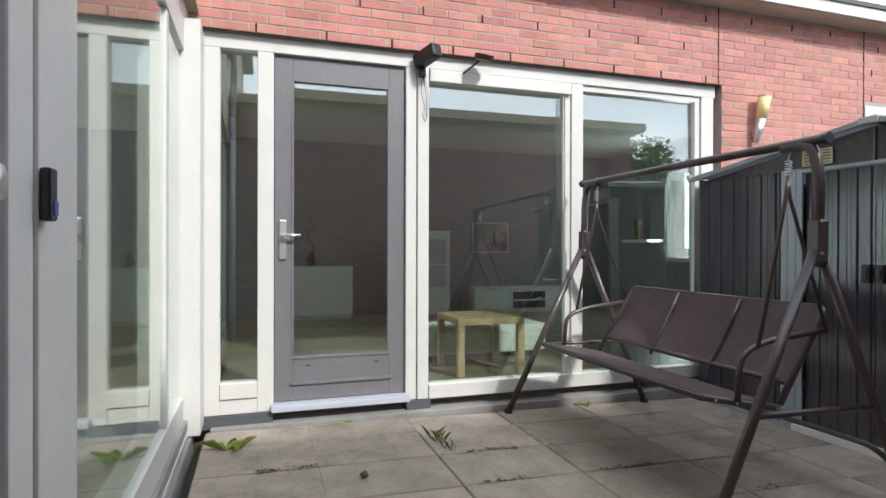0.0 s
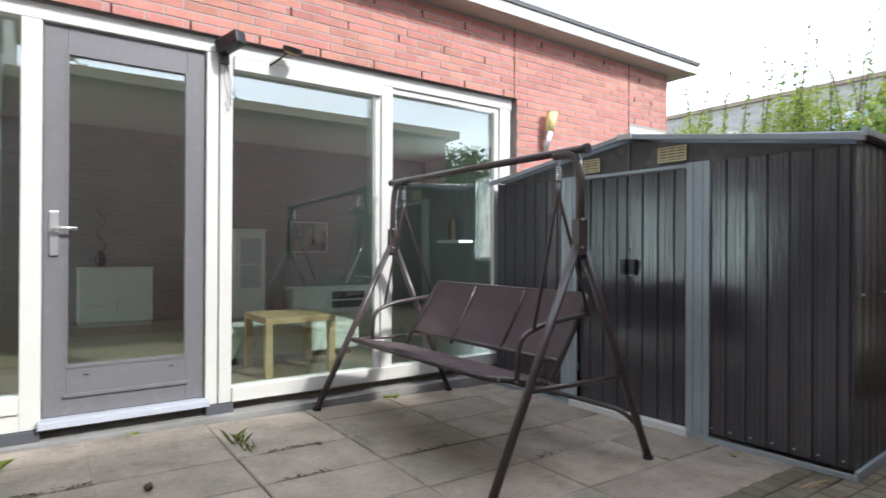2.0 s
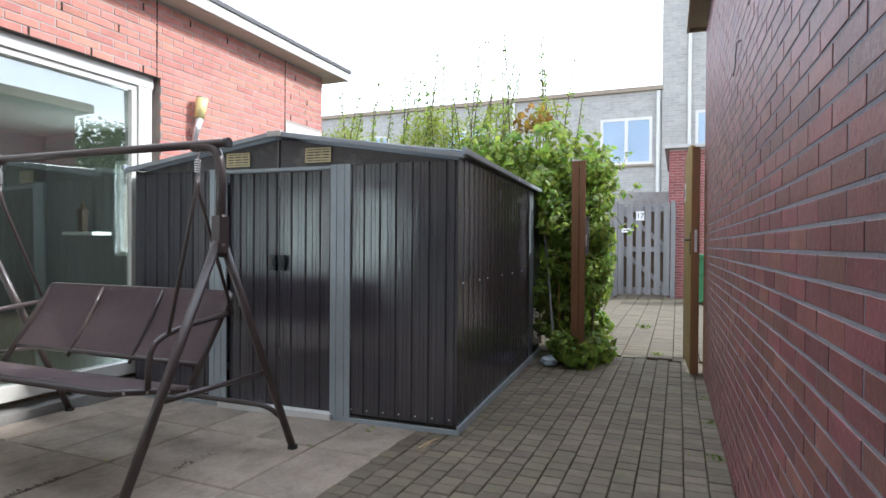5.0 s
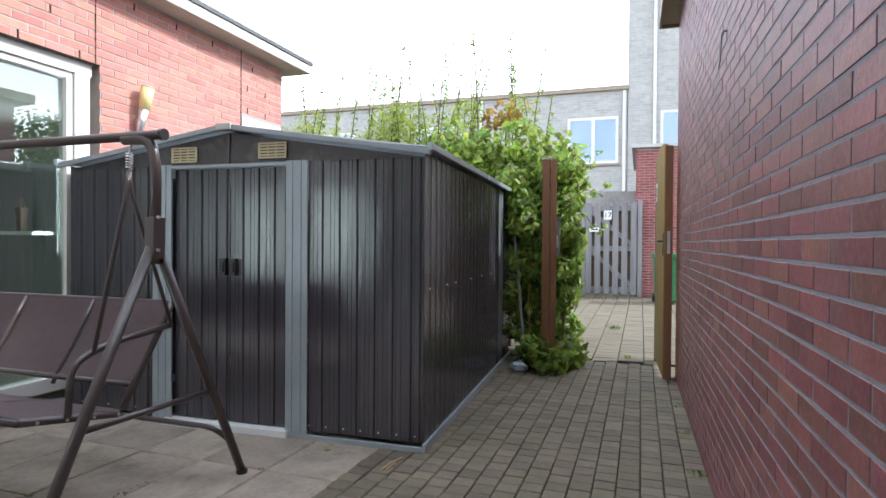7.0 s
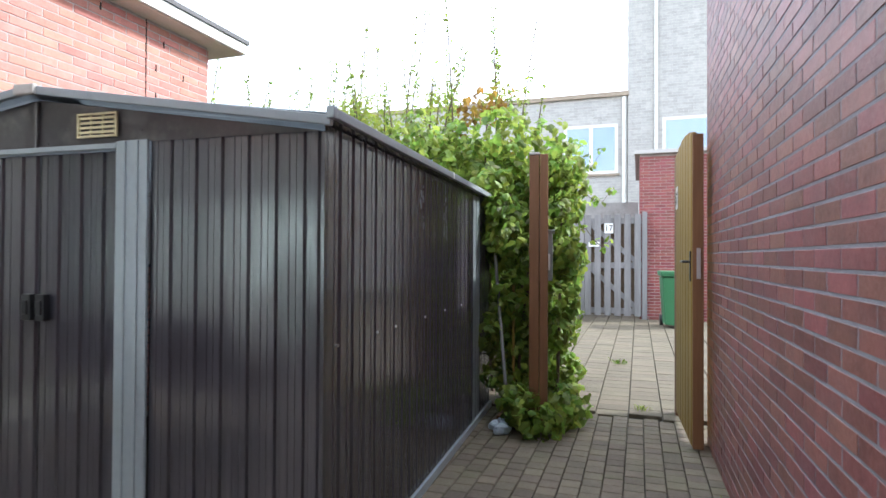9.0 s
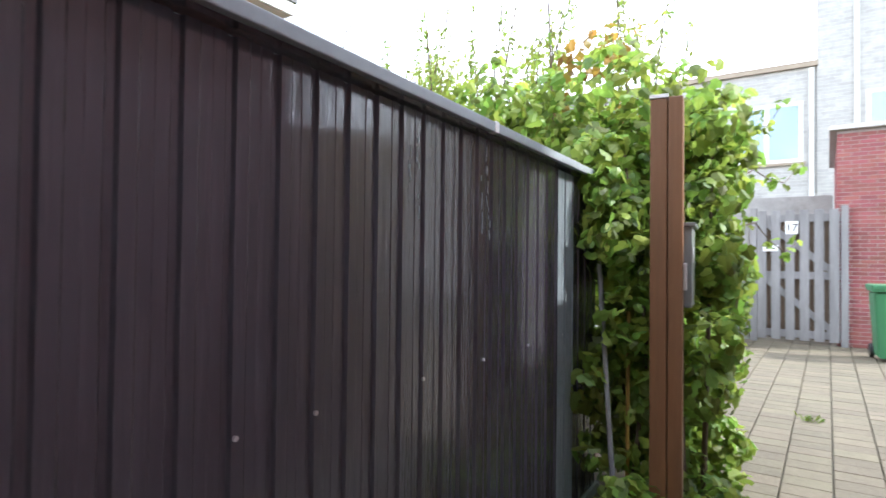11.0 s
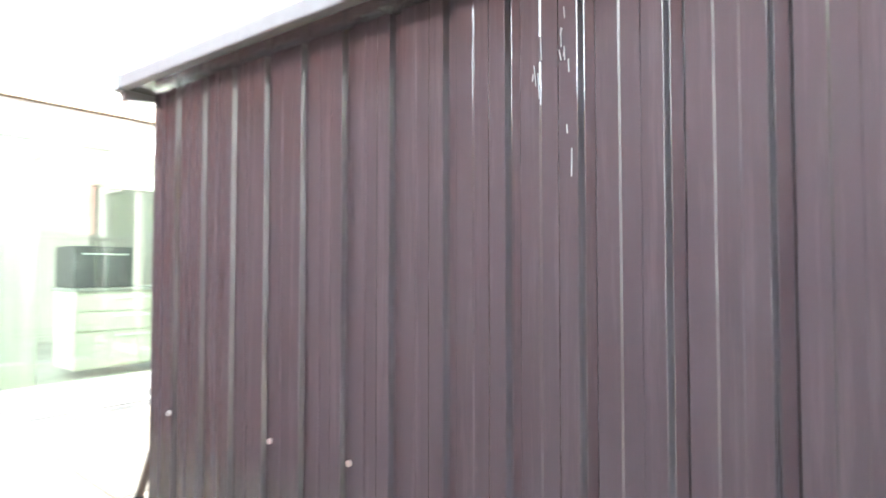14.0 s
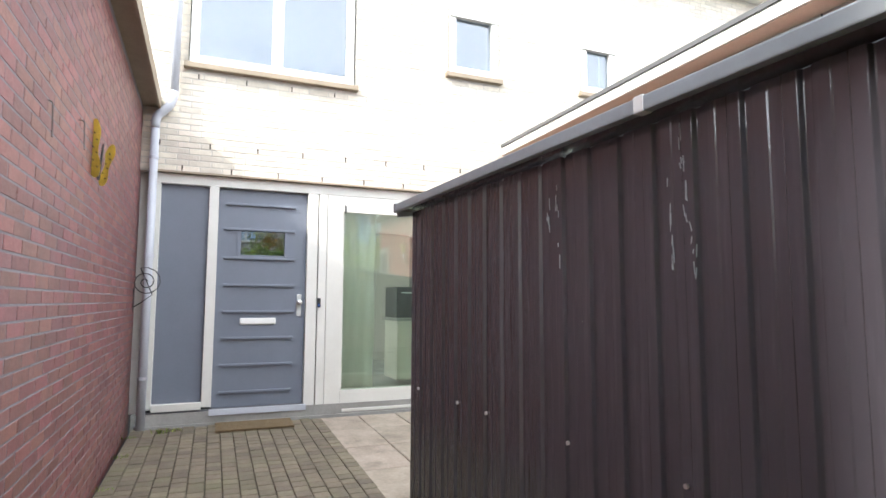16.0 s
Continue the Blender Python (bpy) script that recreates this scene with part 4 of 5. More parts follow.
part("body", taper_box(-0.22, -0.22, 0.24, 0.22, 0.05, 0.93, 0.05), M_GREEN_BIN, bin_)
part("lid", boxes((-0.30, -0.29, 0.935, 0.33, 0.29, 0.985), (-0.31, -0.30, 0.965, 0.34, 0.30, 1.03), bevel=0.015), M_GREEN_BIN, bin_)
part("grip_panel", boxes((-0.285, -0.12, 0.62, -0.262, 0.12, 0.70), bevel=0.005), M_GREEN_BIN, bin_)
for y in (-0.24, 0.24):
    part("wheel", disc((0.26, y, 0.10), (0, 1, 0), 0.10, 0.05, 18), M_BLACK, bin_)


# ---- plants ----
LOBES = [(0.0, -0.42), (0.26, -0.50), (0.50, -0.16), (0.30, 0.02), (0.34, 0.26), (0.0, 0.58), (-0.34, 0.26), (-0.30, 0.02), (-0.50, -0.16), (-0.26, -0.50)]


def leaf_verts(c, n, up, size, wide=0.75, fold=0.25, lobed=False):
    """Corners of a pointed, slightly folded leaf, or of a five-lobed one."""
    side = n.cross(up).normalized()
    up = side.cross(n).normalized()
    if lobed:
        ring = [c + side * (u * size * wide) + up * (v * size) - n * (size * (abs(u) * 0.35 + max(0.0, v) * 0.25)) for u, v in LOBES]
        return [c - up * size * 0.12] + ring, [(0, k, k % len(LOBES) + 1) for k in range(1, len(LOBES) + 1)]
    b, t = c - up * size * 0.5, c + up * size * 0.5
    l, r = c - side * size * wide * 0.5 - n * size * fold * 0.3 - up * size * 0.08, c + side * size * wide * 0.5 - n * size * fold * 0.3 - up * size * 0.08
    return [b, r, t, l], [(0, 1, 2), (0, 2, 3)]


def foliage(name, parent, material, count, place, size, rng, label="", wide=0.75, droop=0.3, lobed=False):
    verts, faces = [], []
    for _ in range(count):
        c, outw = place(rng)
        n = (outw + Vector((rng.gauss(0, 0.55), rng.gauss(0, 0.55), rng.gauss(0.25, 0.5)))).normalized()
        up = Vector((rng.gauss(0, 0.6), rng.gauss(0, 0.6), rng.gauss(-droop, 0.6)))
        if abs(up.normalized().dot(n)) > 0.95:
            up = up + Vector((0.4, 0.3, 0.1))
        v, f = leaf_verts(c, n, up, rng.uniform(*size), wide, lobed=lobed)
        k = len(verts)
        verts += v
        faces += [tuple(k + i for i in t) for t in f]
    me = bpy.data.meshes.new(name)
    me.from_pydata(verts, [], faces)
    me.materials.append(material)
    ob = new(name, me)
    ob.parent = parent
    if label:
        tagged(ob, label, kind="stuff" if count > 300 else "")
    return ob


def clump_sampler(clumps):
    weights = [c[3] ** 2 for c in clumps]

    def place(r):
        x, y, z, rad = r.choices(clumps, weights)[0]
        d = Vector((r.gauss(0, 1), r.gauss(0, 1), r.gauss(0, 1))).normalized()
        k = r.uniform(0.55, 1.0) ** 0.6
        return Vector((x, y, z)) + d * rad * k, d

    return place


prng = random.Random(11)
ivy = thing("ivy", (5.95, 0.75, 0.0), "green ivy climbing over a fence beside the gate post", "ivy")
for k in range(9):
    x, y = prng.uniform(-0.1, 0.7), prng.uniform(-0.12, 0.3)
    part("stem", tube([(x, y, 0), (x + prng.uniform(-0.1, 0.1), y + prng.uniform(-0.08, 0.08), 0.9), (x + prng.uniform(-0.2, 0.2), y + prng.uniform(-0.1, 0.1), 1.9)], [0.016, 0.012, 0.006], 6), M_BARK, ivy)
screen = []
for k in range(46):
    z = prng.uniform(0.12, 2.08)
    screen.append((prng.uniform(-0.05, 0.75), prng.uniform(-0.10, 0.22) - (0.06 if z > 1.2 else 0), z, prng.uniform(0.13, 0.22)))
screen += [(prng.uniform(-0.1, 0.5), prng.uniform(0.15, 0.5), prng.uniform(0.3, 1.9), 0.18) for k in range(14)]
screen += [(-0.05 + 0.10 * k, prng.uniform(-0.15, 0.1), 0.14, 0.16) for k in range(5)] + [(-0.50, 0.0, 0.16, 0.16), (-0.46, -0.10, 0.10, 0.14), (-0.42, 0.12, 0.20, 0.15), (-0.25, -0.2, 0.14, 0.15), (-0.1, -0.23, 0.15, 0.16), (-0.30, 0.08, 0.2, 0.16)]
screen += [(prng.uniform(-0.15, 0.25), prng.uniform(0.2, 0.36), prng.uniform(0.25, 1.7), 0.14) for k in range(14)]
foliage("leaves", ivy, M_LEAF, 7200, clump_sampler(screen), (0.045, 0.098), prng, "glossy green ivy leaves", 0.95, 0.5, True)

for y, z, reach, lift in ((-0.18, 1.75, 1.3, 0.20), (-0.20, 1.50, 0.8, -0.10), (-0.12, 2.00, 0.6, 0.25)):
    bend = [(0.55 + reach * t, y - 0.25 * t, z + lift * t + 0.06 * math.sin(t * 7)) for t in (0, 0.25, 0.5, 0.75, 1.0)]
    part("tendril", tube(bend, [0.005, 0.004, 0.004, 0.003, 0.002], 5), M_BARK, ivy)
    foliage("tendril_leaves", ivy, M_LEAF, 26, clump_sampler([(*p, 0.05) for p in bend]), (0.04, 0.07), prng, "small leaves along a trailing tendril", 0.9, 0.5, True)

hedge = thing("shrub", (6.9, 2.0, 0.0), "dense green shrub growing behind the shed", "shrub")
body = []
for k in range(60):
    y = prng.uniform(-1.1, 1.9)
    body.append((prng.uniform(-0.55, 0.9), y, prng.uniform(0.4, 2.3 - 0.25 * max(0, y + 0.3)), prng.uniform(0.22, 0.38)))
body += [(-0.60 + 0.1 * k, -1.15 + 0.09 * k, 1.0 + 0.16 * k, 0.24) for k in range(8)]
body += [(prng.uniform(-0.75, -0.1), prng.uniform(-1.0, 0.1), prng.uniform(1.5, 2.4), prng.uniform(0.2, 0.32)) for k in range(26)]
body += [(-0.5, -0.95, 2.3, 0.25), (-0.2, -1.2, 2.35, 0.22), (0.1, -1.3, 2.2, 0.25), (0.4, -1.25, 2.0, 0.25)]
for k in range(7):
    x, y = prng.uniform(-0.3, 0.7), prng.uniform(-1.0, 1.6)
    part("trunk", tube([(x, y, 0), (x + 0.05, y + 0.05, 0.8), (x + prng.uniform(-0.2, 0.2), y + prng.uniform(-0.2, 0.2), 2.2)], [0.025, 0.018, 0.008], 6), M_BARK, hedge)
foliage("crown", hedge, M_LEAF, 11500, clump_sampler(body), (0.05, 0.105), prng, "mid-green leaves", 0.85, 0.4, True)

bamboo = thing("bamboo", (7.4, 2.8, 0.0), "light green feathery bamboo rising behind the shed", "bamboo")
tops = []
for k in range(64):
    y = prng.uniform(-1.6, 2.0)
    tops.append((prng.uniform(-0.5, 0.6), y, prng.uniform(1.7, 2.95), prng.uniform(0.20, 0.36)))
foliage("crown", bamboo, M_LEAF_L, 13000, clump_sampler(tops), (0.05, 0.10), prng, "narrow yellow-green leaves", 0.28)
twigs = []
for k in range(44):
    x, y = prng.uniform(-0.7, 0.6), prng.uniform(-1.7, 2.0)
    h = prng.uniform(2.9, 4.0)
    lean_x, lean_y = prng.uniform(-0.25, 0.25), prng.uniform(-0.3, 0.3)
    part("cane", tube([(x, y, 0), (x, y, 2.0), (x + lean_x * 0.4, y + lean_y * 0.4, (2 + h) / 2), (x + lean_x, y + lean_y, h)], [0.010, 0.009, 0.008, 0.005], 5), M_BARK, bamboo)
    for j in range(13):
        t = 0.30 + 0.70 * j / 12
        twigs.append((x + lean_x * t, y + lean_y * t, 2.0 + (h - 2.0) * t, 0.085 - 0.05 * t))
foliage("sprig_foliage", bamboo, M_LEAF, 3600, clump_sampler(twigs), (0.035, 0.07), prng, "small dark leaves on thin sprigs", 0.5)

autumn = thing("climbing_vine", (6.75, 1.35, 0.0), "climbing vine with orange autumn leaves above the shrub", "vine")
part("stem", tube([(0, 0, 0), (0.05, 0.05, 1.2), (0.1, 0.1, 2.6)], [0.02, 0.015, 0.008], 6), M_BARK, autumn)
foliage("leaves", autumn, M_LEAF_O, 130, clump_sampler([(0.1 + prng.uniform(-0.3, 0.3), prng.uniform(-0.1, 0.35), prng.uniform(2.35, 2.9), 0.13) for k in range(14)]), (0.06, 0.11), prng, "orange and brown leaves", 0.8)

low_bush = thing("low_bush", (13.2, 1.55, -0.12), "low green bush beside the picket gate", "bush")
foliage("crown", low_bush, M_LEAF, 900, clump_sampler([(prng.uniform(-0.3, 0.3), prng.uniform(-0.25, 0.4), prng.uniform(0.2, 1.1), 0.25) for k in range(16)]), (0.08, 0.14), prng)


def build_tree(x, y, h, spread, seed):
    r = random.Random(seed)
    t = thing("tree", (x, y, 0.0), "leafy green tree standing behind the alley building", "tree", group="trees behind the alley")
    part("trunk", tube([(0, 0, -0.04), (0.1, 0.05, h * 0.3), (0.0, 0.1, h * 0.6)], [0.22, 0.17, 0.10], 10), M_BARK, t)
    cl = []
    for k in range(9):
        a, e = r.uniform(0, math.tau), r.uniform(0.2, 1.1)
        tip = Vector((math.cos(a) * math.cos(e), math.sin(a) * math.cos(e), math.sin(e))) * spread
        base = Vector((0.05, 0.07, h * r.uniform(0.4, 0.6)))
        part("limb", tube([base, base + tip * 0.5 + Vector((0, 0, 0.2)), base + tip], [0.09, 0.05, 0.02], 6), M_BARK, t)
        for j in range(7):
            c = base + tip * r.uniform(0.4, 1.05) + Vector((r.gauss(0, 0.5), r.gauss(0, 0.5), r.gauss(0.2, 0.5)))
            cl.append((c.x, c.y, c.z, r.uniform(0.35, 0.75)))
    foliage("crown", t, M_LEAF_T, 3600, clump_sampler(cl), (0.14, 0.26), r, "green leaves with gaps", 0.6)
    return t


build_tree(0.4, -8.2, 5.6, 1.6, 3)
build_tree(2.9, -8.6, 5.6, 1.5, 5)
build_tree(12.2, -9.5, 5.6, 2.2, 8)


# ---- open joints and seams in the brickwork ----
M_DARK = mat("dark_joint", (0.025, 0.015, 0.012), 0.9)
for z, step, x0 in ((2.565, 0.44, -0.30), (2.815, 0.44, -0.08), (3.065, 0.44, -0.30)):
    for k in range(9):
        if x0 + step * k < 3.35:
            part("open_joint", boxes((x0 + step * k, AB - 0.0045, z, x0 + step * k + 0.011, AB + 0.010, z + 0.055)), M_DARK, wall_annex)
for z, x0 in ((2.565, 5.12), (2.80, 5.12), (2.80, 5.42), (2.565, 5.42), (3.10, 3.7), (3.10, 4.15), (3.10, 4.6), (3.02, 5.2)):
    part("open_joint", boxes((x0, AB - 0.0045, z, x0 + 0.011, AB + 0.010, z + 0.055)), M_DARK, wall_annex)
for x in (3.352, 5.02):
    part("movement_joint", boxes((x, AB - 0.004, 2.55 if x < 4 else 1.7, x + 0.008, AB + 0.010, 3.195)), M_DARK, wall_annex)
part("lintel_edge", boxes((HB, AB - 0.006, 2.556, 3.39, AB + 0.012, 2.563)), M_DARK, wall_annex)
window_7 = thing("window_7", (0, AB, 0), "white window in the brick wall above the shed", "window", kind="structure")
part("window_frame", boxes((5.03, -0.012, 1.2, 5.70, 0.02, 1.3), (5.03, -0.012, 2.42, 5.70, 0.02, 2.52), (5.03, -0.012, 1.3, 5.12, 0.02, 2.42), (5.62, -0.012, 1.3, 5.70, 0.02, 2.42)), M_WHITE, window_7)
part("pane", boxes((5.12, 0.0, 1.3, 5.62, 0.008, 2.42)), M_GLASS_UP, window_7)
for z, y0 in ((2.665, -0.12), (2.915, -0.34), (3.66, 0.0)):
    for k in range(8 if z < 3.5 else 4):
        part("open_joint", boxes((HB - 0.012, y0 + 0.48 * k, z, HB + 0.0045, y0 + 0.48 * k + 0.012, z + 0.055)), M_DARK, wall_house)

# ---- fittings on the annex ----
wall_lamp = thing("wall_lamp", (3.735, AB, 2.09), "conical wall torch with yellow glass and steel holder", "lamp")
part("holder", tube([(-0.03, -0.05, 0.0), (0.0, -0.075, 0.20)], [0.022, 0.042], 14), M_CHROME, wall_lamp, smooth=True)
part("shade", tube([(0.0, -0.075, 0.20), (0.022, -0.092, 0.385)], [0.042, 0.052], 16), M_AMBER, wall_lamp, "yellow glass cone", smooth=True)
part("rim", tube([(0.022, -0.092, 0.385), (0.0225, -0.0925, 0.392)], 0.055, 16), M_CHROME, wall_lamp)
part("mount", boxes((-0.03, -0.055, 0.06, 0.02, 0.0, 0.13), bevel=0.006), M_CHROME, wall_lamp)

cam_dev = thing("security_camera", (0.78, AY - 0.03, 2.44), "dark grey security camera on the window frame", "camera")
part("base", boxes((0.0, -0.03, -0.05, 0.05, 0.0, 0.03), bevel=0.006), M_BLACK, cam_dev)
part("housing", turned(boxes((-0.045, -0.20, -0.045, 0.045, 0.0, 0.045), bevel=0.015), pose(-0.01, -0.02, 0.045, -14, 0, 28)), M_BLACK, cam_dev)
part("cable", rail([(0.03, -0.02, -0.05), (0.01, -0.03, -0.15), (0.04, -0.03, -0.26), (0.06, -0.03, -0.34), (0.05, -0.035, -0.20), (0.03, -0.03, -0.05)], 0.002, 0.05, 5), M_BLACK, cam_dev)
part("cable", rail([(0.04, -0.02, -0.05), (0.07, -0.03, -0.2), (0.045, -0.03, -0.38), (0.02, -0.03, -0.30)], 0.002, 0.05, 5), M_BLACK, cam_dev)

solar = thing("solar_light", (1.20, AY - 0.02, 2.50), "small round outdoor light on a bent arm", "lamp")
part("arm", rail([(-0.10, 0.0, -0.06), (-0.08, -0.06, -0.05), (0.0, -0.13, 0.02)], 0.006, 0.04, 8), M_BLACK, solar)
part("head", disc((0.02, -0.15, 0.035), (0.1, -0.35, 1), 0.068, 0.035, 24), M_BLACK, solar)
part("lens", disc((0.018, -0.144, 0.014), (0.1, -0.35, 1), 0.052, 0.014, 20), M_AMBER, solar, "yellowish glass lens")

bell = thing("doorbell", (HX + 0.036, 1.325, 1.255), "black video doorbell with a blue button", "doorbell")
part("case", boxes((0.0, -0.019, 0.0, 0.022, 0.019, 0.105), bevel=0.007), M_BLACK, bell)
M_BLUE = mat("blue_button", (0.03, 0.10, 0.35), 0.4)
part("button", boxes((0.0222, -0.011, 0.012, 0.025, 0.011, 0.04), bevel=0.001), M_BLUE, bell)

# ---- fittings on the alley wall ----
butterfly = thing("butterfly_ornament", (1.86, WY, 2.02), "yellow enamel butterfly ornament with dark spots on the brick wall", "ornament")


def wing(y_low, z_low, y_high, z_high, width, x):
    """A slender wing that stands off the wall, wavy along its rim."""
    low, high = Vector((0, y_low, z_low)), Vector((0, y_high, z_high))
    along = high - low
    across = Vector((0, along.z, -along.y)).normalized()
    bm = bmesh.new()
    ring = []
    for k in range(28):
        a = k * math.tau / 28
        t = 0.5 - 0.5 * math.cos(a)
        half = width * (0.72 + 0.28 * math.sin(t * 9.0 + 0.6)) * math.copysign(abs(math.sin(a)) ** 0.6, math.sin(a))
        p = low + along * t + across * half
        ring.append(bm.verts.new((x + 0.5 * half, p.y, p.z)))
    bm.faces.new(ring)
    w = part("wing", solid(bm, 0.006), M_YELLOW, butterfly)
    for t, u in ((0.18, 0.3), (0.30, -0.35), (0.42, 0.2), (0.52, -0.3), (0.64, 0.25), (0.76, -0.1)):
        p = low + along * t + across * (width * u)
        part("spot", disc((x + 0.5 * width * u + 0.003, p.y, p.z), (1, 0, 0), 0.0045, 0.008, 10), M_BLACK, w)


wing(0.020, 0.03, 0.004, 0.385, 0.036, 0.02)
wing(0.045, -0.01, 0.095, 0.25, 0.032, -0.03)
part("body", tube([(0.0, 0.032, 0.02), (0.0, 0.05, 0.24)], [0.009, 0.005], 8), M_BLACK, butterfly)

scroll = thing("scroll_hook", (-0.35, WY, 1.28), "black wrought-iron spiral hook on the wall", "hook")
pts = [(0.03, 0.10 + (0.012 + 0.0044 * k) * math.cos(k * 0.5), 0.22 + (0.012 + 0.0044 * k) * math.sin(k * 0.5)) for k in range(30)]
part("spiral", tube(pts + [(0.03, 0.16, 0.10), (0.03, 0.06, 0.02), (0.03, 0.0, -0.02)], 0.005, 6), M_BLACK, scroll)
part("wall_plate", boxes((0.015, 0.0, -0.06, 0.045, 0.006, 0.16)), M_BLACK, scroll)
for x, z in ((2.92, 2.14), (2.3, 2.24)):
    hk = thing("wall_hook", (x, WY, z), "thin rusty wire hook in a brick joint", "hook")
    part("wire", rail([(0, 0, 0.03), (0, 0.03, 0.03), (0, 0.035, -0.10), (0.02, 0.04, -0.13)], 0.003, 0.02, 5), M_STEEL, hk)

pipe = thing("downpipe", (HB + 0.05, WY + 0.085, 0.05), "grey plastic rain pipe in the corner of the house", "pipe")
part("lower_pipe", tube([(0, 0, 0.0), (0, 0, 3.02)], 0.04, 16), M_PIPE, pipe, smooth=True)
part("elbow", tube(arc([(0, 0, 3.02), (0, 0, 3.14), (0.02, 0.14, 3.28), (0.02, 0.16, 3.42)], 0.10), 0.043, 16), M_PIPE, pipe, smooth=True)
part("upper_pipe", tube([(0.02, 0.16, 3.40), (0.02, 0.16, 6.1)], 0.04, 16), M_PIPE, pipe, smooth=True)
for z in (0.5, 1.7, 2.7):
    part("clamp", tube([(0, 0, z), (0, 0, z + 0.03)], 0.046, 16), M_PIPE, pipe)

# ---- ground clutter ----
mat_ = thing("doormat", (HX + 0.09, 0.30, 0.003), "worn brown coir doormat before the front door", "doormat")
mat_.matrix_basis = pose(HX + 0.12, 0.30, rise(HX + 0.12) + 0.004, 0, 1.1, 0)
part("fibre_pad", boxes((0, 0, 0, 0.36, 0.74, 0.022), bevel=0.006), M_COIR, mat_)


def weed(x, y, n, h, seed, blades=True):
    r = random.Random(seed)
    w = thing("weed", (x, y, rise(x) - 0.01), "small green weed growing from a paving joint", "weed", group="weeds in the joints")
    bm = bmesh.new()
    for k in range(n):
        a = r.uniform(0, math.tau)
        ox, oy = r.gauss(0, 0.02), r.gauss(0, 0.04 if blades else 0.01)
        hh = h * r.uniform(0.5, 1)
        d = Vector((math.cos(a), math.sin(a), 0))
        s = Vector((-d.y, d.x, 0)) * (0.0012 if blades else 0.018)
        p0 = Vector((ox, oy, 0))
        p1 = p0 + d * hh * (0.3 if blades else 0.6) + Vector((0, 0, hh * (0.7 if blades else 0.6)))
        p2 = p0 + d * hh * (0.7 if blades else 1.3) + Vector((0, 0, hh * (1 if blades else 0.55)))
        v = [bm.verts.new(q) for q in (p0 - s * 0.5, p0 + s * 0.5, p1 + s, p2, p1 - s)]
        bm.faces.new(v)
    tagged(part("blades" if blades else "leaves", bm, M_LEAF, w), kind="stuff")


weed(-0.42, 3.42, 9, 0.13, 1, False)
weed(0.74, 3.28, 15, 0.10, 2)
weed(0.76, 3.12, 12, 0.08, 3)
weed(2.02, 3.76, 8, 0.07, 4, False)
weed(-0.42, -0.18, 26, 0.06, 5)
weed(-0.46, -0.05, 22, 0.05, 6)
weed(3.05, 1.62, 6, 0.04, 7, False)
weed(3.4, WY + 0.05, 30, 0.05, 8)
weed(6.5, 0.0, 26, 0.06, 9)
weed(8.6, 0.25, 40, 0.08, 10)
weed(0.26, 3.75, 8, 0.04, 12, False)
for k, x in enumerate((-0.30, 0.35, 1.15, 1.9, 2.75, 4.1, 4.75)):
    weed(x, WY + 0.035 + 0.01 * max(0.0, x), 14 + 3 * (k % 3), 0.035 + 0.01 * (k % 2), 30 + k)
for k, (x, y) in enumerate(((0.70, 2.30), (2.02, 2.62), (1.36, 3.03), (2.66, 1.79))):
    weed(x, y, 5, 0.025, 40 + k, False)

def litter(x0, x1, y, n, seed):
    """Dry leaf crumbs caught in a joint."""
    r = random.Random(seed)
    w = thing("leaf_litter", (x0, y, rise(x0) + 0.002), "dark crumbs of dry leaves caught in a slab joint", "leaf litter", group="litter in the joints")
    bm = bmesh.new()
    for k in range(n):
        c = Vector(((x1 - x0) * r.random(), r.gauss(0, 0.012), 0.004 - (x1 - x0) * 0.0))
        c.z = 0.006 + rise(x0 + c.x) - rise(x0)
        a, q = r.uniform(0, math.tau), r.uniform(0.005, 0.014)
        d, e = Vector((math.cos(a), math.sin(a), r.uniform(-0.3, 0.3))) * q, Vector((-math.sin(a), math.cos(a), r.uniform(-0.3, 0.3))) * q * 0.6
        bm.faces.new([bm.verts.new(p) for p in (c - d, c - e, c + d, c + e)])
    tagged(part("crumbs", solid(bm, 0.002), M_BARK, w), kind="stuff")


litter(-0.30, 0.02, 3.04, 60, 21)
litter(0.80, 1.15, 3.04, 60, 22)
litter(0.78, 1.02, 2.615, 30, 23)
litter(1.42, 1.75, 2.615, 36, 24)
litter(2.05, 2.30, 2.195, 24, 25)
litter(1.30, 1.62, 1.77, 24, 26)

stone = thing("snail_shell", (0.22, 2.83, rise(0.22) + 0.002), "small brown shell lying on a slab", "shell")
bm = bmesh.new()
bmesh.ops.create_icosphere(bm, subdivisions=2, radius=0.022)
for v in bm.verts:
    v.co.z = v.co.z * 0.8 + 0.017 + 0.003 * math.sin(v.co.x * 200)
part("shell", bm, M_BARK, stone)

twig = thing("twig", (2.86, 1.19, rise(2.86) + 0.004), "thin pale dry twig lying on the pavers", "twig")
part("stem", tube([(0, 0, 0.004), (0.09, -0.012, 0.008), (0.2, -0.035, 0.005)], [0.004, 0.005, 0.003], 6), M_PINE, twig)
part("side_stem", tube([(0.02, -0.02, 0.004), (0.1, -0.035, 0.01)], 0.003, 6), M_PINE, twig)
broom = thing("broom", (5.66, 1.02, 0.0), "old broom leaning in the corner behind the post", "broom")
part("stick", tube([(0.0, -0.06, 0.05), (0.22, 0.10, 1.30)], 0.013, 8), M_WOOD_GREY, broom)
part("head", boxes((-0.05, -0.14, 0.03, 0.05, 0.02, 0.09), bevel=0.01), M_WOOD_POST, broom)
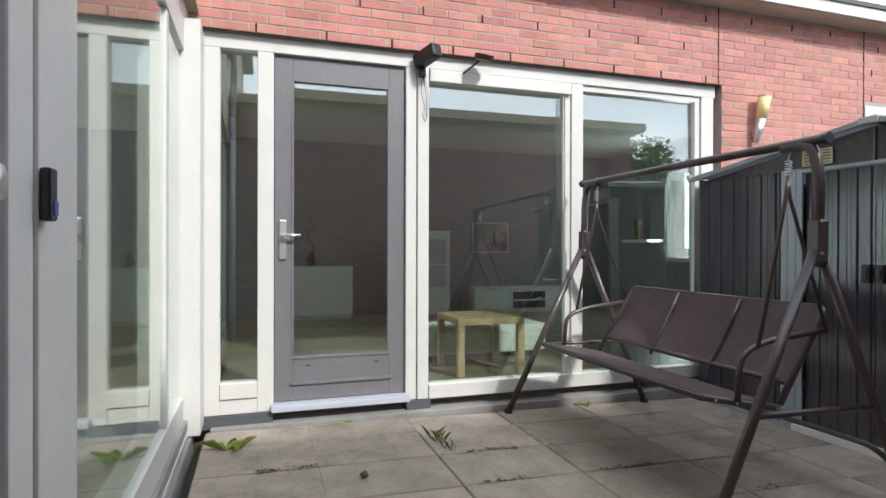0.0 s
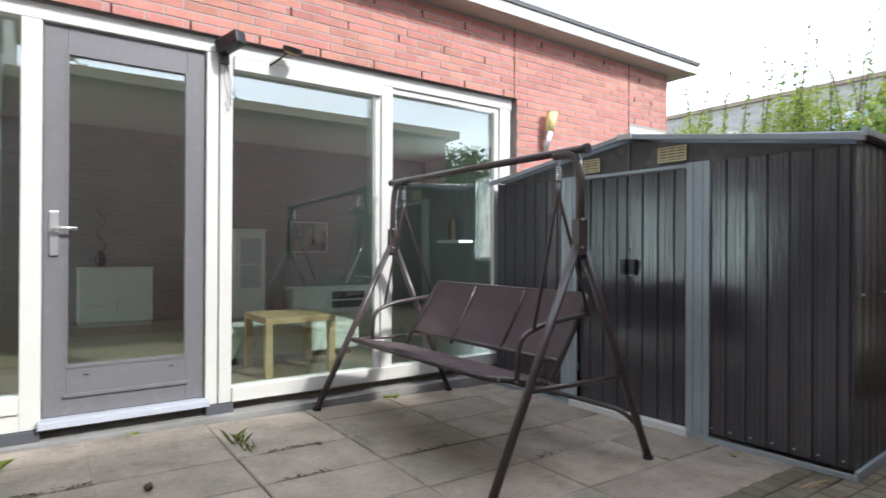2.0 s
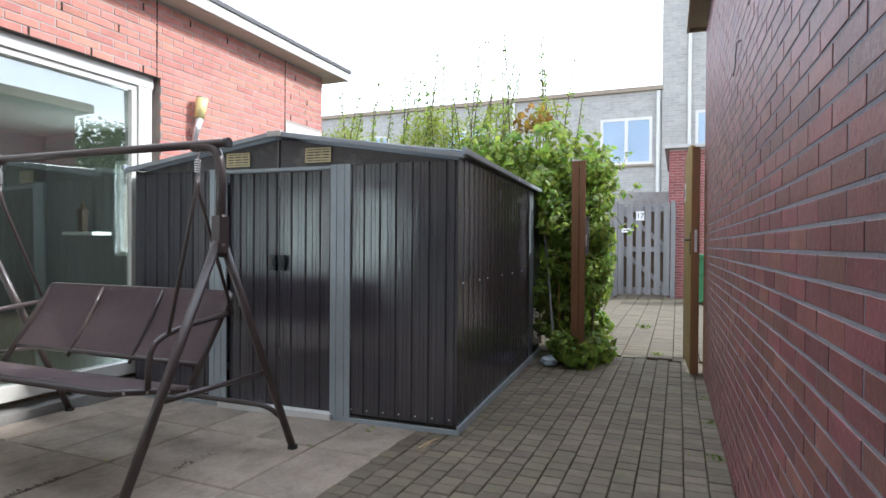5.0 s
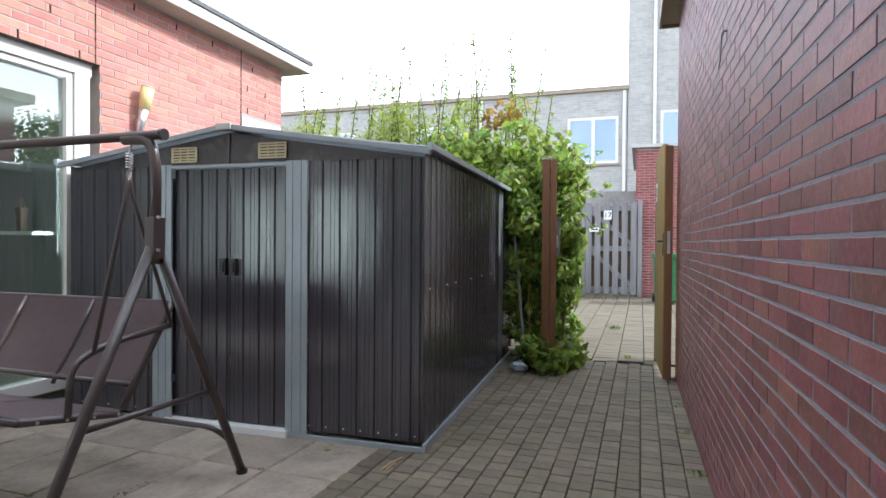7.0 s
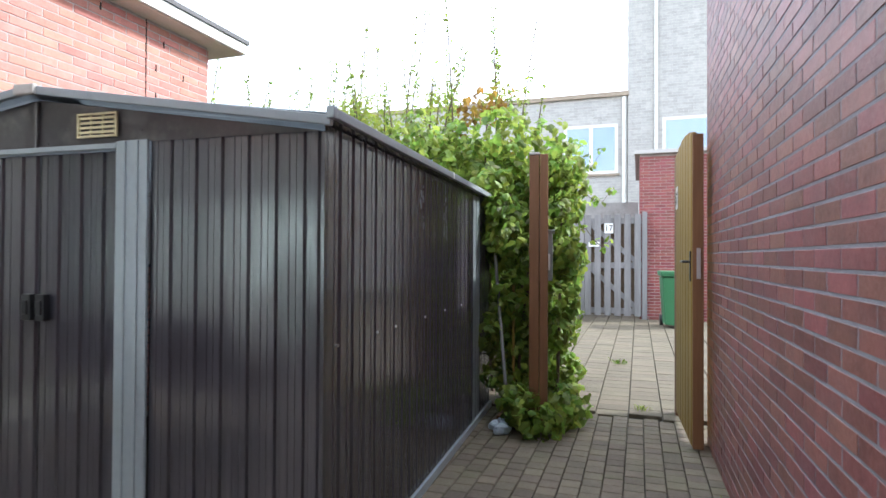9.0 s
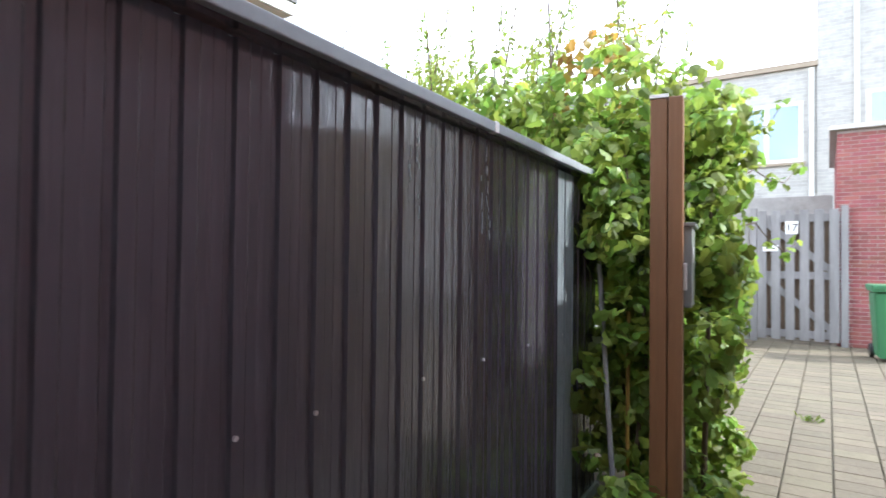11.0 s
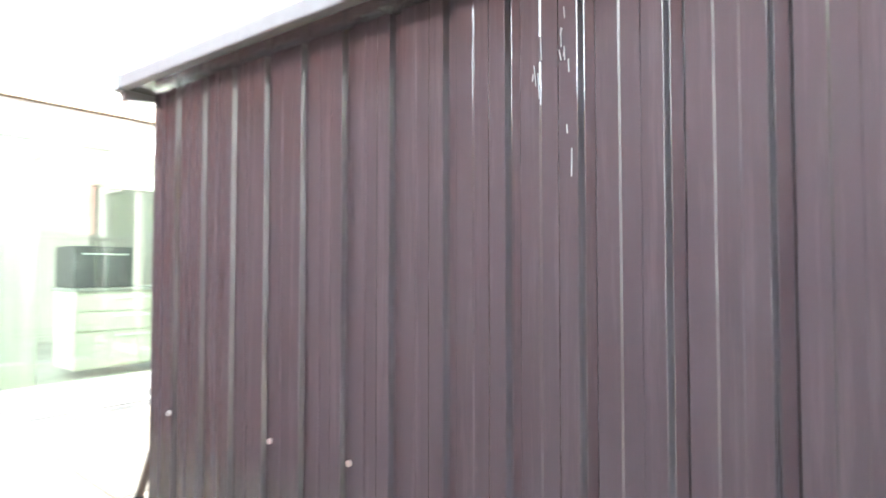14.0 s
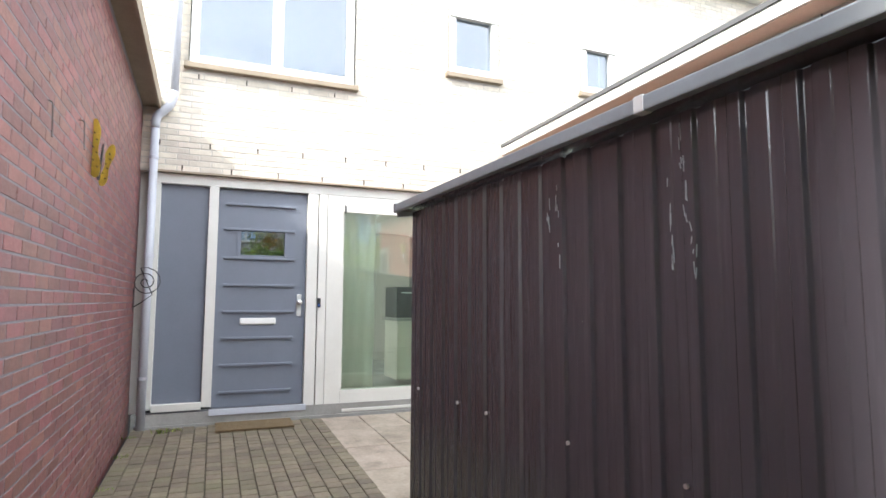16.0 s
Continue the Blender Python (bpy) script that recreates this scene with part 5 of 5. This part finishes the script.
part("bristles", boxes((-0.045, -0.13, 0.0, 0.045, 0.01, 0.032)), M_BLACK, broom)
stake = thing("bamboo_stake", (5.80, 0.95, 0.0), "thin pale cane leaning in the ivy", "cane")
part("stick", tube([(0, 0, 0), (0.12, 0.03, 1.05)], 0.010, 8), M_WOOD_GATE, stake)
bag = thing("plastic_bag", (5.50, 0.98, 0.0), "crumpled pale blue plastic bag on the paving", "bag")
bm = bmesh.new()
bmesh.ops.create_icosphere(bm, subdivisions=3, radius=0.075)
for v in bm.verts:
    k = 1 + 0.45 * noise.noise(v.co * 22)
    v.co = Vector((v.co.x * k, v.co.y * k, max(0.0, v.co.z * k * 0.8 + 0.05)))
M_BAG = mat("pale_blue_plastic", (0.50, 0.60, 0.68), 0.35, vary=0.1)
part("film", bm, M_BAG, bag)
box_ = thing("letter_box", (5.70, 0.66, 1.10), "grey metal letter box hanging in the ivy", "letter box", rz=8)
part("body", boxes((0, -0.02, 0, 0.34, 0.10, 0.36), bevel=0.006), M_BOXGREY, box_)
part("lid", boxes((-0.01, -0.035, 0.362, 0.35, 0.10, 0.38), bevel=0.004), M_BOXGREY, box_)
part("number_mark", boxes((0.02, -0.0245, 0.20, 0.07, -0.0212, 0.27)), M_PAPER, box_)

# ---- living room ----
BY = AY + 4.5


def cabinet(name, x0, x1, d, h, doors, label, by=BY, z=0.20, drawers=0):
    c = thing(name, (x0, by - d, z), label, "cabinet")
    w = x1 - x0
    part("body", boxes((0, 0.02, 0.04, w, d - 0.01, h), bevel=0.004), M_LACQUER, c)
    part("plinth", boxes((0.02, 0.04, 0.0, w - 0.02, d - 0.03, 0.04)), M_LACQUER, c)
    part("top", boxes((-0.01, 0.0, h + 0.002, w + 0.01, d - 0.01, h + 0.03), bevel=0.003), M_LACQUER, c)
    n = doors
    for k in range(n):
        a, b = w * k / n + 0.006, w * (k + 1) / n - 0.006
        if k < drawers:
            for j in range(3):
                za = 0.06 + (h - 0.08) * j / 3
                part("drawer_front", boxes((a, 0.0, za, b, 0.018, za + (h - 0.08) / 3 - 0.012), bevel=0.003), M_LACQUER, c)
        else:
            part("door", boxes((a, 0.0, 0.06, b, 0.018, h - 0.02), bevel=0.003), M_LACQUER, c)
    return c


sideboard = cabinet("sideboard", 0.18, 0.98, 0.42, 0.70, 2, "white lacquered sideboard against the grey wall", drawers=1)
tall = cabinet("tall_cabinet", 2.02, 2.44, 0.35, 1.22, 1, "tall narrow white cabinet with glass door")
tv = cabinet("tv_bench", 2.85, 4.45, 0.38, 0.36, 3, "low white media bench with open shelf", by=BY)
# black sheet on the closed front, painted as the shade inside an open shelf
part("open_shelf", boxes((0.60, -0.004, 0.07, 1.15, -0.001, 0.32)), M_BLACK, tv)
part("shelf_board", boxes((0.60, -0.012, 0.18, 1.15, -0.005, 0.20)), M_LACQUER, tv)
part("glass_inset", boxes((0.07, -0.004, 0.42, 0.35, -0.001, 1.12)), M_PIPE, tall, "pale grey glass inset")
part("door_rail", boxes((0.02, -0.006, 0.74, 0.40, -0.0045, 0.76)), M_LACQUER, tall)
picture = thing("picture", (2.92, BY - 0.03, 1.12), "black and white framed city picture on the grey wall", "picture")
part("canvas", boxes((0, 0, 0, 0.60, 0.025, 0.47)), M_PAPER, picture)
part("print", boxes((0.01, -0.003, 0.01, 0.59, -0.0005, 0.46)), mat("grey_print", (0.42, 0.42, 0.41), 0.6, vary=0.45, scale=3, color2=(0.06, 0.06, 0.06)), picture)
bm = bmesh.new()
prof = [(0.42, 0.12), (0.455, 0.22), (0.475, 0.34), (0.485, 0.55), (0.495, 0.55), (0.505, 0.34), (0.525, 0.22), (0.56, 0.12), (0.53, 0.12), (0.51, 0.18), (0.47, 0.18), (0.45, 0.12)]
bm.faces.new([bm.verts.new((x * 0.7 + 0.02, -0.005, z * 0.72)) for x, z in prof])
part("tower_shape", solid(bm, 0.001), M_BLACK, picture)
shelf = thing("wall_shelf", (5.10, AY + 3.10, 1.28), "white floating shelf on the room wall", "shelf")
part("board", boxes((0.0, 0, 0, 0.29, 0.6, 0.045), bevel=0.004), M_LACQUER, shelf)
tower = thing("tower_figurine", (5.22, AY + 3.45, 1.326), "dark brown miniature clock tower on the shelf", "ornament")
part("shaft", boxes((-0.04, -0.04, 0, 0.04, 0.04, 0.30), (-0.05, -0.05, 0.22, 0.05, 0.05, 0.30)), M_BARK, tower)
part("spire", tube([(0, 0, 0.30), (0, 0, 0.46)], [0.05, 0.003], 4), M_BARK, tower)
vase = thing("vase_with_twig", (0.42, BY - 0.22, 0.933), "dark vase with a twisted bare twig on the sideboard", "vase")
part("vase", tube([(0, 0, 0), (0, 0, 0.06), (0, 0, 0.14), (0, 0, 0.2)], [0.04, 0.07, 0.05, 0.03], 14), M_BLACK, vase, smooth=True)
part("twig", tube([(0.05 * math.sin(k * 1.1), 0.04 * math.cos(k * 1.3), 0.18 + 0.055 * k) for k in range(12)], 0.007, 6), M_BARK, vase)

table = thing("coffee_table", (1.18, AY + 0.24, 0.20), "light birch coffee table near the window", "table")
part("tabletop", boxes((0, 0, 0.40, 0.56, 0.55, 0.45), bevel=0.005), M_PINE, table)
for x in (0.0, 0.505):
    for y in (0.0, 0.495):
        part("leg", boxes((x, y, 0, x + 0.055, y + 0.055, 0.398), bevel=0.004), M_PINE, table)
M_VINYL = mat("white_leatherette", (0.68, 0.72, 0.66), 0.5, vary=0.05, bump=0.2, bump_scale=150)
bench = thing("ottoman", (1.05, AY + 0.83, 0.20), "white leatherette ottoman beside the coffee table", "ottoman")
part("seat", boxes((0, 0, 0.06, 1.20, 0.45, 0.31), bevel=0.03), M_VINYL, bench)
for x in (0.06, 1.08):
    for y in (0.05, 0.34):
        part("foot", boxes((x, y, 0, x + 0.05, y + 0.05, 0.06)), M_BLACK, bench)

# ---- kitchen behind the window ----
def curtain(x, y0, y1, z0, z1, name, label):
    c = thing(name, (x, y0, z0), label, "curtain")
    bm = bmesh.new()
    n = 60
    cols = []
    for k in range(n + 1):
        u = k / n
        cols.append([bm.verts.new((0.008 * math.sin(u * 26) * (0.6 + 0.4 * j / 6), u * (y1 - y0) + 0.012 * math.sin(j * 2.2 + u * 9), (z1 - z0) * j / 6)) for j in range(7)])
    for a, b in zip(cols, cols[1:]):
        for j in range(6):
            bm.faces.new((a[j], b[j], b[j + 1], a[j + 1]))
    part("drape", solid(bm, 0.002), M_CURTAIN, c, smooth=True)
    part("rod", tube([(0, -0.05, z1 - z0 + 0.015), (0, y1 - y0 + 0.05, z1 - z0 + 0.015)], 0.008, 8), M_CHROME, c)


curtain(HX - 0.20, 1.50, 2.02, 0.205, 2.40, "curtain", "pale green sheer curtain with wavy edge")
kitchen = thing("kitchen_unit", (HX - 1.55, 2.55, 0.20), "cream kitchen base unit with drawers", "cabinet")
part("body", boxes((0, 0, 0.08, 0.60, 1.1, 0.86), bevel=0.004), M_KITCHEN, kitchen)
part("worktop", boxes((-0.02, -0.02, 0.862, 0.63, 1.12, 0.90), bevel=0.004), M_CURB, kitchen)
for j, (a, b) in enumerate(((0.10, 0.45), (0.47, 0.65), (0.67, 0.84))):
    d = part("drawer_front", boxes((0.602, 0.01, a, 0.62, 1.09, b), bevel=0.003), M_KITCHEN, kitchen)
    part("handle", boxes((0.622, 0.35, b - 0.05, 0.64, 0.75, b - 0.035), bevel=0.003), M_CHROME, d)
oven = thing("oven", (HX - 1.55, 2.55, 1.105), "black built-in oven above the kitchen worktop", "oven")
part("case", boxes((0, 0, 0, 0.55, 0.55, 0.42), bevel=0.006), M_BLACK, oven)
part("handle", tube([(0.575, 0.06, 0.34), (0.575, 0.49, 0.34)], 0.008, 8), M_CHROME, oven)

# fill lamps added to brighten the rooms; only the first stands at a window
for nm, x, y, z, w, hgt, power, rot in (("room_window_light", 5.38, AY + 2.8, 1.65, 0.5, 1.2, 22, (90, 0, 90)), ("street_window_light", HB - 5.45, AY + 3.0, 1.4, 3.0, 2.0, 140, (90, 0, -90)), ("kitchen_window_light", HX - 2.6, -0.36, 1.5, 2.4, 1.6, 40, (90, 0, 0))):
    la = new(nm, bpy.data.lights.new(nm, "AREA"))
    la.data.shape, la.data.size, la.data.size_y, la.data.energy, la.data.color = "RECTANGLE", w, hgt, power, (0.93, 0.97, 1.0)
    la.matrix_world = pose(x, y, z, *rot)
window_6 = thing("window_6", (5.42, AY + 2.55, 1.0), "tall white window in the end wall of the room", "window", kind="structure")
part("window_frame", boxes((0.0, 0, 0, 0.05, 0.06, 1.3), (0.0, 0.44, 0, 0.05, 0.5, 1.3), (0.0, 0.06, 0, 0.05, 0.44, 0.06), (0.0, 0.06, 1.24, 0.05, 0.44, 1.3)), M_WHITE, window_6)

# ---- paving ----
def slab_mesh(w, d, h, name, material, chamfer=0.006):
    bm = bmesh.new()
    lo = [bm.verts.new((x, y, -h)) for x, y in ((0, 0), (w, 0), (w, d), (0, d))]
    md = [bm.verts.new((x, y, -chamfer)) for x, y in ((0, 0), (w, 0), (w, d), (0, d))]
    c = chamfer
    hi = [bm.verts.new((x, y, 0)) for x, y in ((c, c), (w - c, c), (w - c, d - c), (c, d - c))]
    for a, b in ((lo, md), (md, hi)):
        for k in range(4):
            bm.faces.new((a[k], a[(k + 1) % 4], b[(k + 1) % 4], b[k]))
    bm.faces.new(hi)
    return mesh_of(name, bm, material)


def lay(parent, mesh, name, cells, rng, lift=0.003, tilt=0.15):
    for x, y, rz in cells:
        ob = new(name, mesh)
        ob.parent = parent
        ob.matrix_basis = pose(x, y, rng.uniform(-lift, lift), rng.uniform(-tilt, tilt), rng.uniform(-tilt, tilt), rz)


def lay_joined(parent, name, cells, w, d, h, material, rng, label):
    c = 0.005
    verts, faces = [], []
    for x, y in cells:
        z = rng.uniform(-0.003, 0.002)
        n = len(verts)
        verts += [(x, y, -h), (x + w, y, -h), (x + w, y + d, -h), (x, y + d, -h), (x, y, z - c), (x + w, y, z - c), (x + w, y + d, z - c), (x, y + d, z - c),
                  (x + c, y + c, z), (x + w - c, y + c, z), (x + w - c, y + d - c, z), (x + c, y + d - c, z)]
        for k in range(4):
            j = (k + 1) % 4
            faces += [(n + k, n + j, n + 4 + j, n + 4 + k), (n + 4 + k, n + 4 + j, n + 8 + j, n + 8 + k)]
        faces.append((n + 8, n + 9, n + 10, n + 11))
    me = bpy.data.meshes.new(name)
    me.from_pydata(verts, [], faces)
    me.materials.append(material)
    ob = new(name, me)
    ob.parent = parent
    return tagged(ob, label, kind="stuff")


rng = random.Random(4)
patio = structure("patio", [(-0.60, 1.345, -0.044, 3.36, AB - 0.05, -0.030)], M_JOINT_DARK, "patio", "patio of large weathered concrete slabs with sandy joints")
patio.matrix_basis = SLOPE
slab = slab_mesh(0.654, 0.4165, 0.035, "slab", M_SLAB)
lay(patio, slab, "slab", [(-0.586 if i == 0 else -0.647 + 0.66 * i, 1.349 + 0.4225 * j, 0) for i in range(6) for j in range(5)], rng)
slab_end = slab_mesh(0.654, 0.30, 0.035, "slab", M_SLAB)
lay(patio, slab_end, "slab", [(-0.586 if i == 0 else -0.647 + 0.66 * i, 3.4615, 0) for i in range(6)], rng)

PX, PV = 0.1055, 0.1135
alley_paving = structure("alley_paving", [(3.2, WY, -0.044, 6.3, 1.358, -0.036)], M_JOINT, "paving", "alley paving of small brown clinker pavers")
house_paving = structure("house_paving", [(HX - 0.1, WY, -0.044, 3.198, 1.358, -0.036)], M_JOINT, "paving", "gently rising paving of small brown clinker pavers")
house_paving.matrix_basis = SLOPE
cells = []
for j in range(16):
    for i in range(65):
        cells.append((HX + 0.08 + PX * i + (0.05 if j % 2 else 0), WY + 0.012 + PV * j))
near = [c for c in cells if 3.1 <= c[0] < 5.9 and c[1] < 1.1][:300]
far_cells = [c for c in cells if c not in set(near) and c[0] >= 3.1]
house_cells = [c for c in cells if c[0] < 3.1]
paver = slab_mesh(PX - 0.005, PV - 0.005, 0.035, "paver", M_PAVER, 0.004)
lay(alley_paving, paver, "paver", [(x, y, 0) for x, y in near], rng, 0.002, 0.3)
lay_joined(alley_paving, "pavers", far_cells, PX - 0.005, PV - 0.005, 0.035, M_PAVER, rng, "small brown clinker pavers")
lay_joined(house_paving, "pavers", house_cells, PX - 0.005, PV - 0.005, 0.035, M_PAVER, rng, "small brown clinker pavers with moss")

square = structure("square", [(6.301, -6, -0.044, 24, 9, -0.036)], M_JOINT, "paving", "sunlit square of beige paving tiles")
cells = [(6.275 + 0.17 * i + (0.085 if j % 2 else 0.0), -3.0 + 0.26 * j) for i in range(82) for j in range(26)]
near = [c for c in cells if c[0] < 11.5 and -0.6 < c[1] < 1.1][:300]
tile = slab_mesh(0.166, 0.252, 0.035, "paving_tile", M_PLAZA, 0.004)
lay(square, tile, "paving_tile", [(x, y, 0) for x, y in near], rng, 0.002, 0.2)
lay_joined(square, "paving_tiles", [c for c in cells if c not in set(near)], 0.166, 0.252, 0.035, M_PLAZA, rng, "beige paving tiles in staggered rows")


# ---- brick courses ----
def brick_face(parent, axis, face, u0, u1, z0, z1, holes, material, name_label, near=None, length=0.21, course=0.0625, height=0.052, depth=0.012, sign=1, rng=rng, relief=0.002):
    """Lays bricks on a wall: axis is the way they run ('x' or 'y'), face the plane of their outer side, sign where it looks."""
    todo, parts_at = [], []
    rows = int((z1 - z0) / course)
    step = length + 0.010
    for r in range(rows):
        z = z0 + r * course
        off = (0.5 if r % 2 else 0.0) * step
        u = u0 - off
        while u < u1:
            a, b = max(u, u0), min(u + length, u1)
            u += step
            if b - a < 0.03:
                continue
            spans = [(a, b)]
            for h0, h1, k0, k1 in holes:
                if z + height > k0 and z < k1:
                    nxt = []
                    for s, e in spans:
                        if e <= h0 or s >= h1:
                            nxt.append((s, e))
                        else:
                            if h0 - s > 0.03:
                                nxt.append((s, h0))
                            if e - h1 > 0.03:
                                nxt.append((h1, e))
                    spans = nxt
            for s, e in spans:
                if near and near[0] <= s and e <= near[1] and near[2] <= z <= near[3] and len(parts_at) < 290 and abs(e - s - length) < 1e-6:
                    parts_at.append((s, z))
                else:
                    todo.append((s, e, z))

    def verts_of(s, e, z, o):
        n = face + sign * o
        back = face - sign * depth
        c = relief
        pts = [(s, back, z), (e, back, z), (e, back, z + height), (s, back, z + height), (s, n - sign * c, z), (e, n - sign * c, z), (e, n - sign * c, z + height), (s, n - sign * c, z + height),
               (s + c, n, z + c), (e - c, n, z + c), (e - c, n, z + height - c), (s + c, n, z + height - c)]
        if axis == "y":
            pts = [(q, p, w) for p, q, w in pts]
        return pts

    flip = (axis == "x") == (sign < 0)
    loop = []
    for k in range(4):
        j = (k + 1) % 4
        loop += [(k, j, 4 + j, 4 + k), (4 + k, 4 + j, 8 + j, 8 + k)]
    loop.append((8, 9, 10, 11))
    if not flip:
        loop = [f[::-1] for f in loop]
    verts, faces = [], []
    for s, e, z in todo:
        n = len(verts)
        verts += verts_of(s, e, z, rng.uniform(-relief, relief))
        faces += [tuple(n + i for i in f) for f in loop]
    me = bpy.data.meshes.new("bricks")
    me.from_pydata(verts, [], faces)
    me.materials.append(material)
    ob = new("bricks", me)
    ob.parent = parent
    tagged(ob, name_label, kind="stuff")
    if parts_at:
        one = bpy.data.meshes.new("brick")
        one.from_pydata(verts_of(0, length, 0, 0), [], loop)
        one.materials.append(material)
        for s, z in parts_at:
            b = new("brick", one)
            b.parent = parent
            o = rng.uniform(-relief, relief) * sign
            b.location = (s, o, z) if axis == "x" else (o, s, z)


brick_face(wall_annex, "x", AB, HB, 5.72, 0.0, 3.19, [(HB - 1, 3.39, -1, 2.56), (5.03, 5.70, 1.2, 2.52)], M_BRICK, "red bricks in running bond", near=(1.0, 5.7, 2.5, 3.2), sign=-1)
brick_face(wall_alley, "x", WY, HX - 0.1, 5.75, 0.0, 3.28, [], M_BRICK_DARK, "purple-red bricks in running bond", near=(1.6, 4.6, 0.9, 1.9), sign=1, relief=0.0008)
brick_face(wall_alley, "y", 5.762, WY - 6, WY, 0.0, 3.28, [], M_BRICK_DARK, "purple-red bricks of the end wall", sign=1)
brick_face(wall_annex, "y", 5.732, AB, AY + 6, 0.0, 3.19, [(AY + 2.55, AY + 3.05, 1.0, 2.3)], M_BRICK, "red bricks of the end wall", sign=1)
brick_face(wall_house, "y", HB, WY - 3, 13.0, 2.66, 6.19, [(-0.10, 1.68, 3.76, 5.36), (2.86, 3.56, 4.12, 5.03), (4.84, 5.42, 4.15, 4.94)], M_BRICK_PALE, "pale cream bricks in running bond", near=(-0.3, 3.0, 2.65, 3.35), sign=1)

brick_face(outbuilding, "y", 0.0, -1.5, 0.0, 0.0, 3.40, [], M_BRICK_OUT, "deep red bricks of the outbuilding", sign=-1)
brick_face(outbuilding, "x", 0.0, 0.0, 4.2, 0.0, 3.40, [], M_BRICK_OUT, "deep red bricks of the outbuilding side", sign=1)
brick_face(outbuilding, "x", -1.5, 0.0, 4.2, 0.0, 3.40, [], M_BRICK_OUT, "deep red bricks of the outbuilding side", sign=-1)
part("coping", boxes((-0.08, -1.56, 3.42, 4.25, 0.10, 3.50), bevel=0.01), M_COPING, outbuilding, "pale coping")
FW = [(0.72, 2.55, 4.12, 5.90), (7.0, 8.8, 4.12, 5.90), (11.5, 13.3, 4.12, 5.90), (1.2, 2.6, 1.14, 2.6)]
brick_face(far_house, "y", 0.0, 0.42, 16.0, 0.0, 6.80, FW, M_GREYBRICK, "grey bricks in running bond", sign=-1, length=0.32, course=0.094, height=0.084)
brick_face(far_house, "y", 0.0, -4.0, 0.40, 0.0, 11.40, [(-2.6, -0.72, 4.22, 6.0)], M_GREYBRICK, "grey bricks of the taller part", sign=-1, length=0.32, course=0.094, height=0.084)
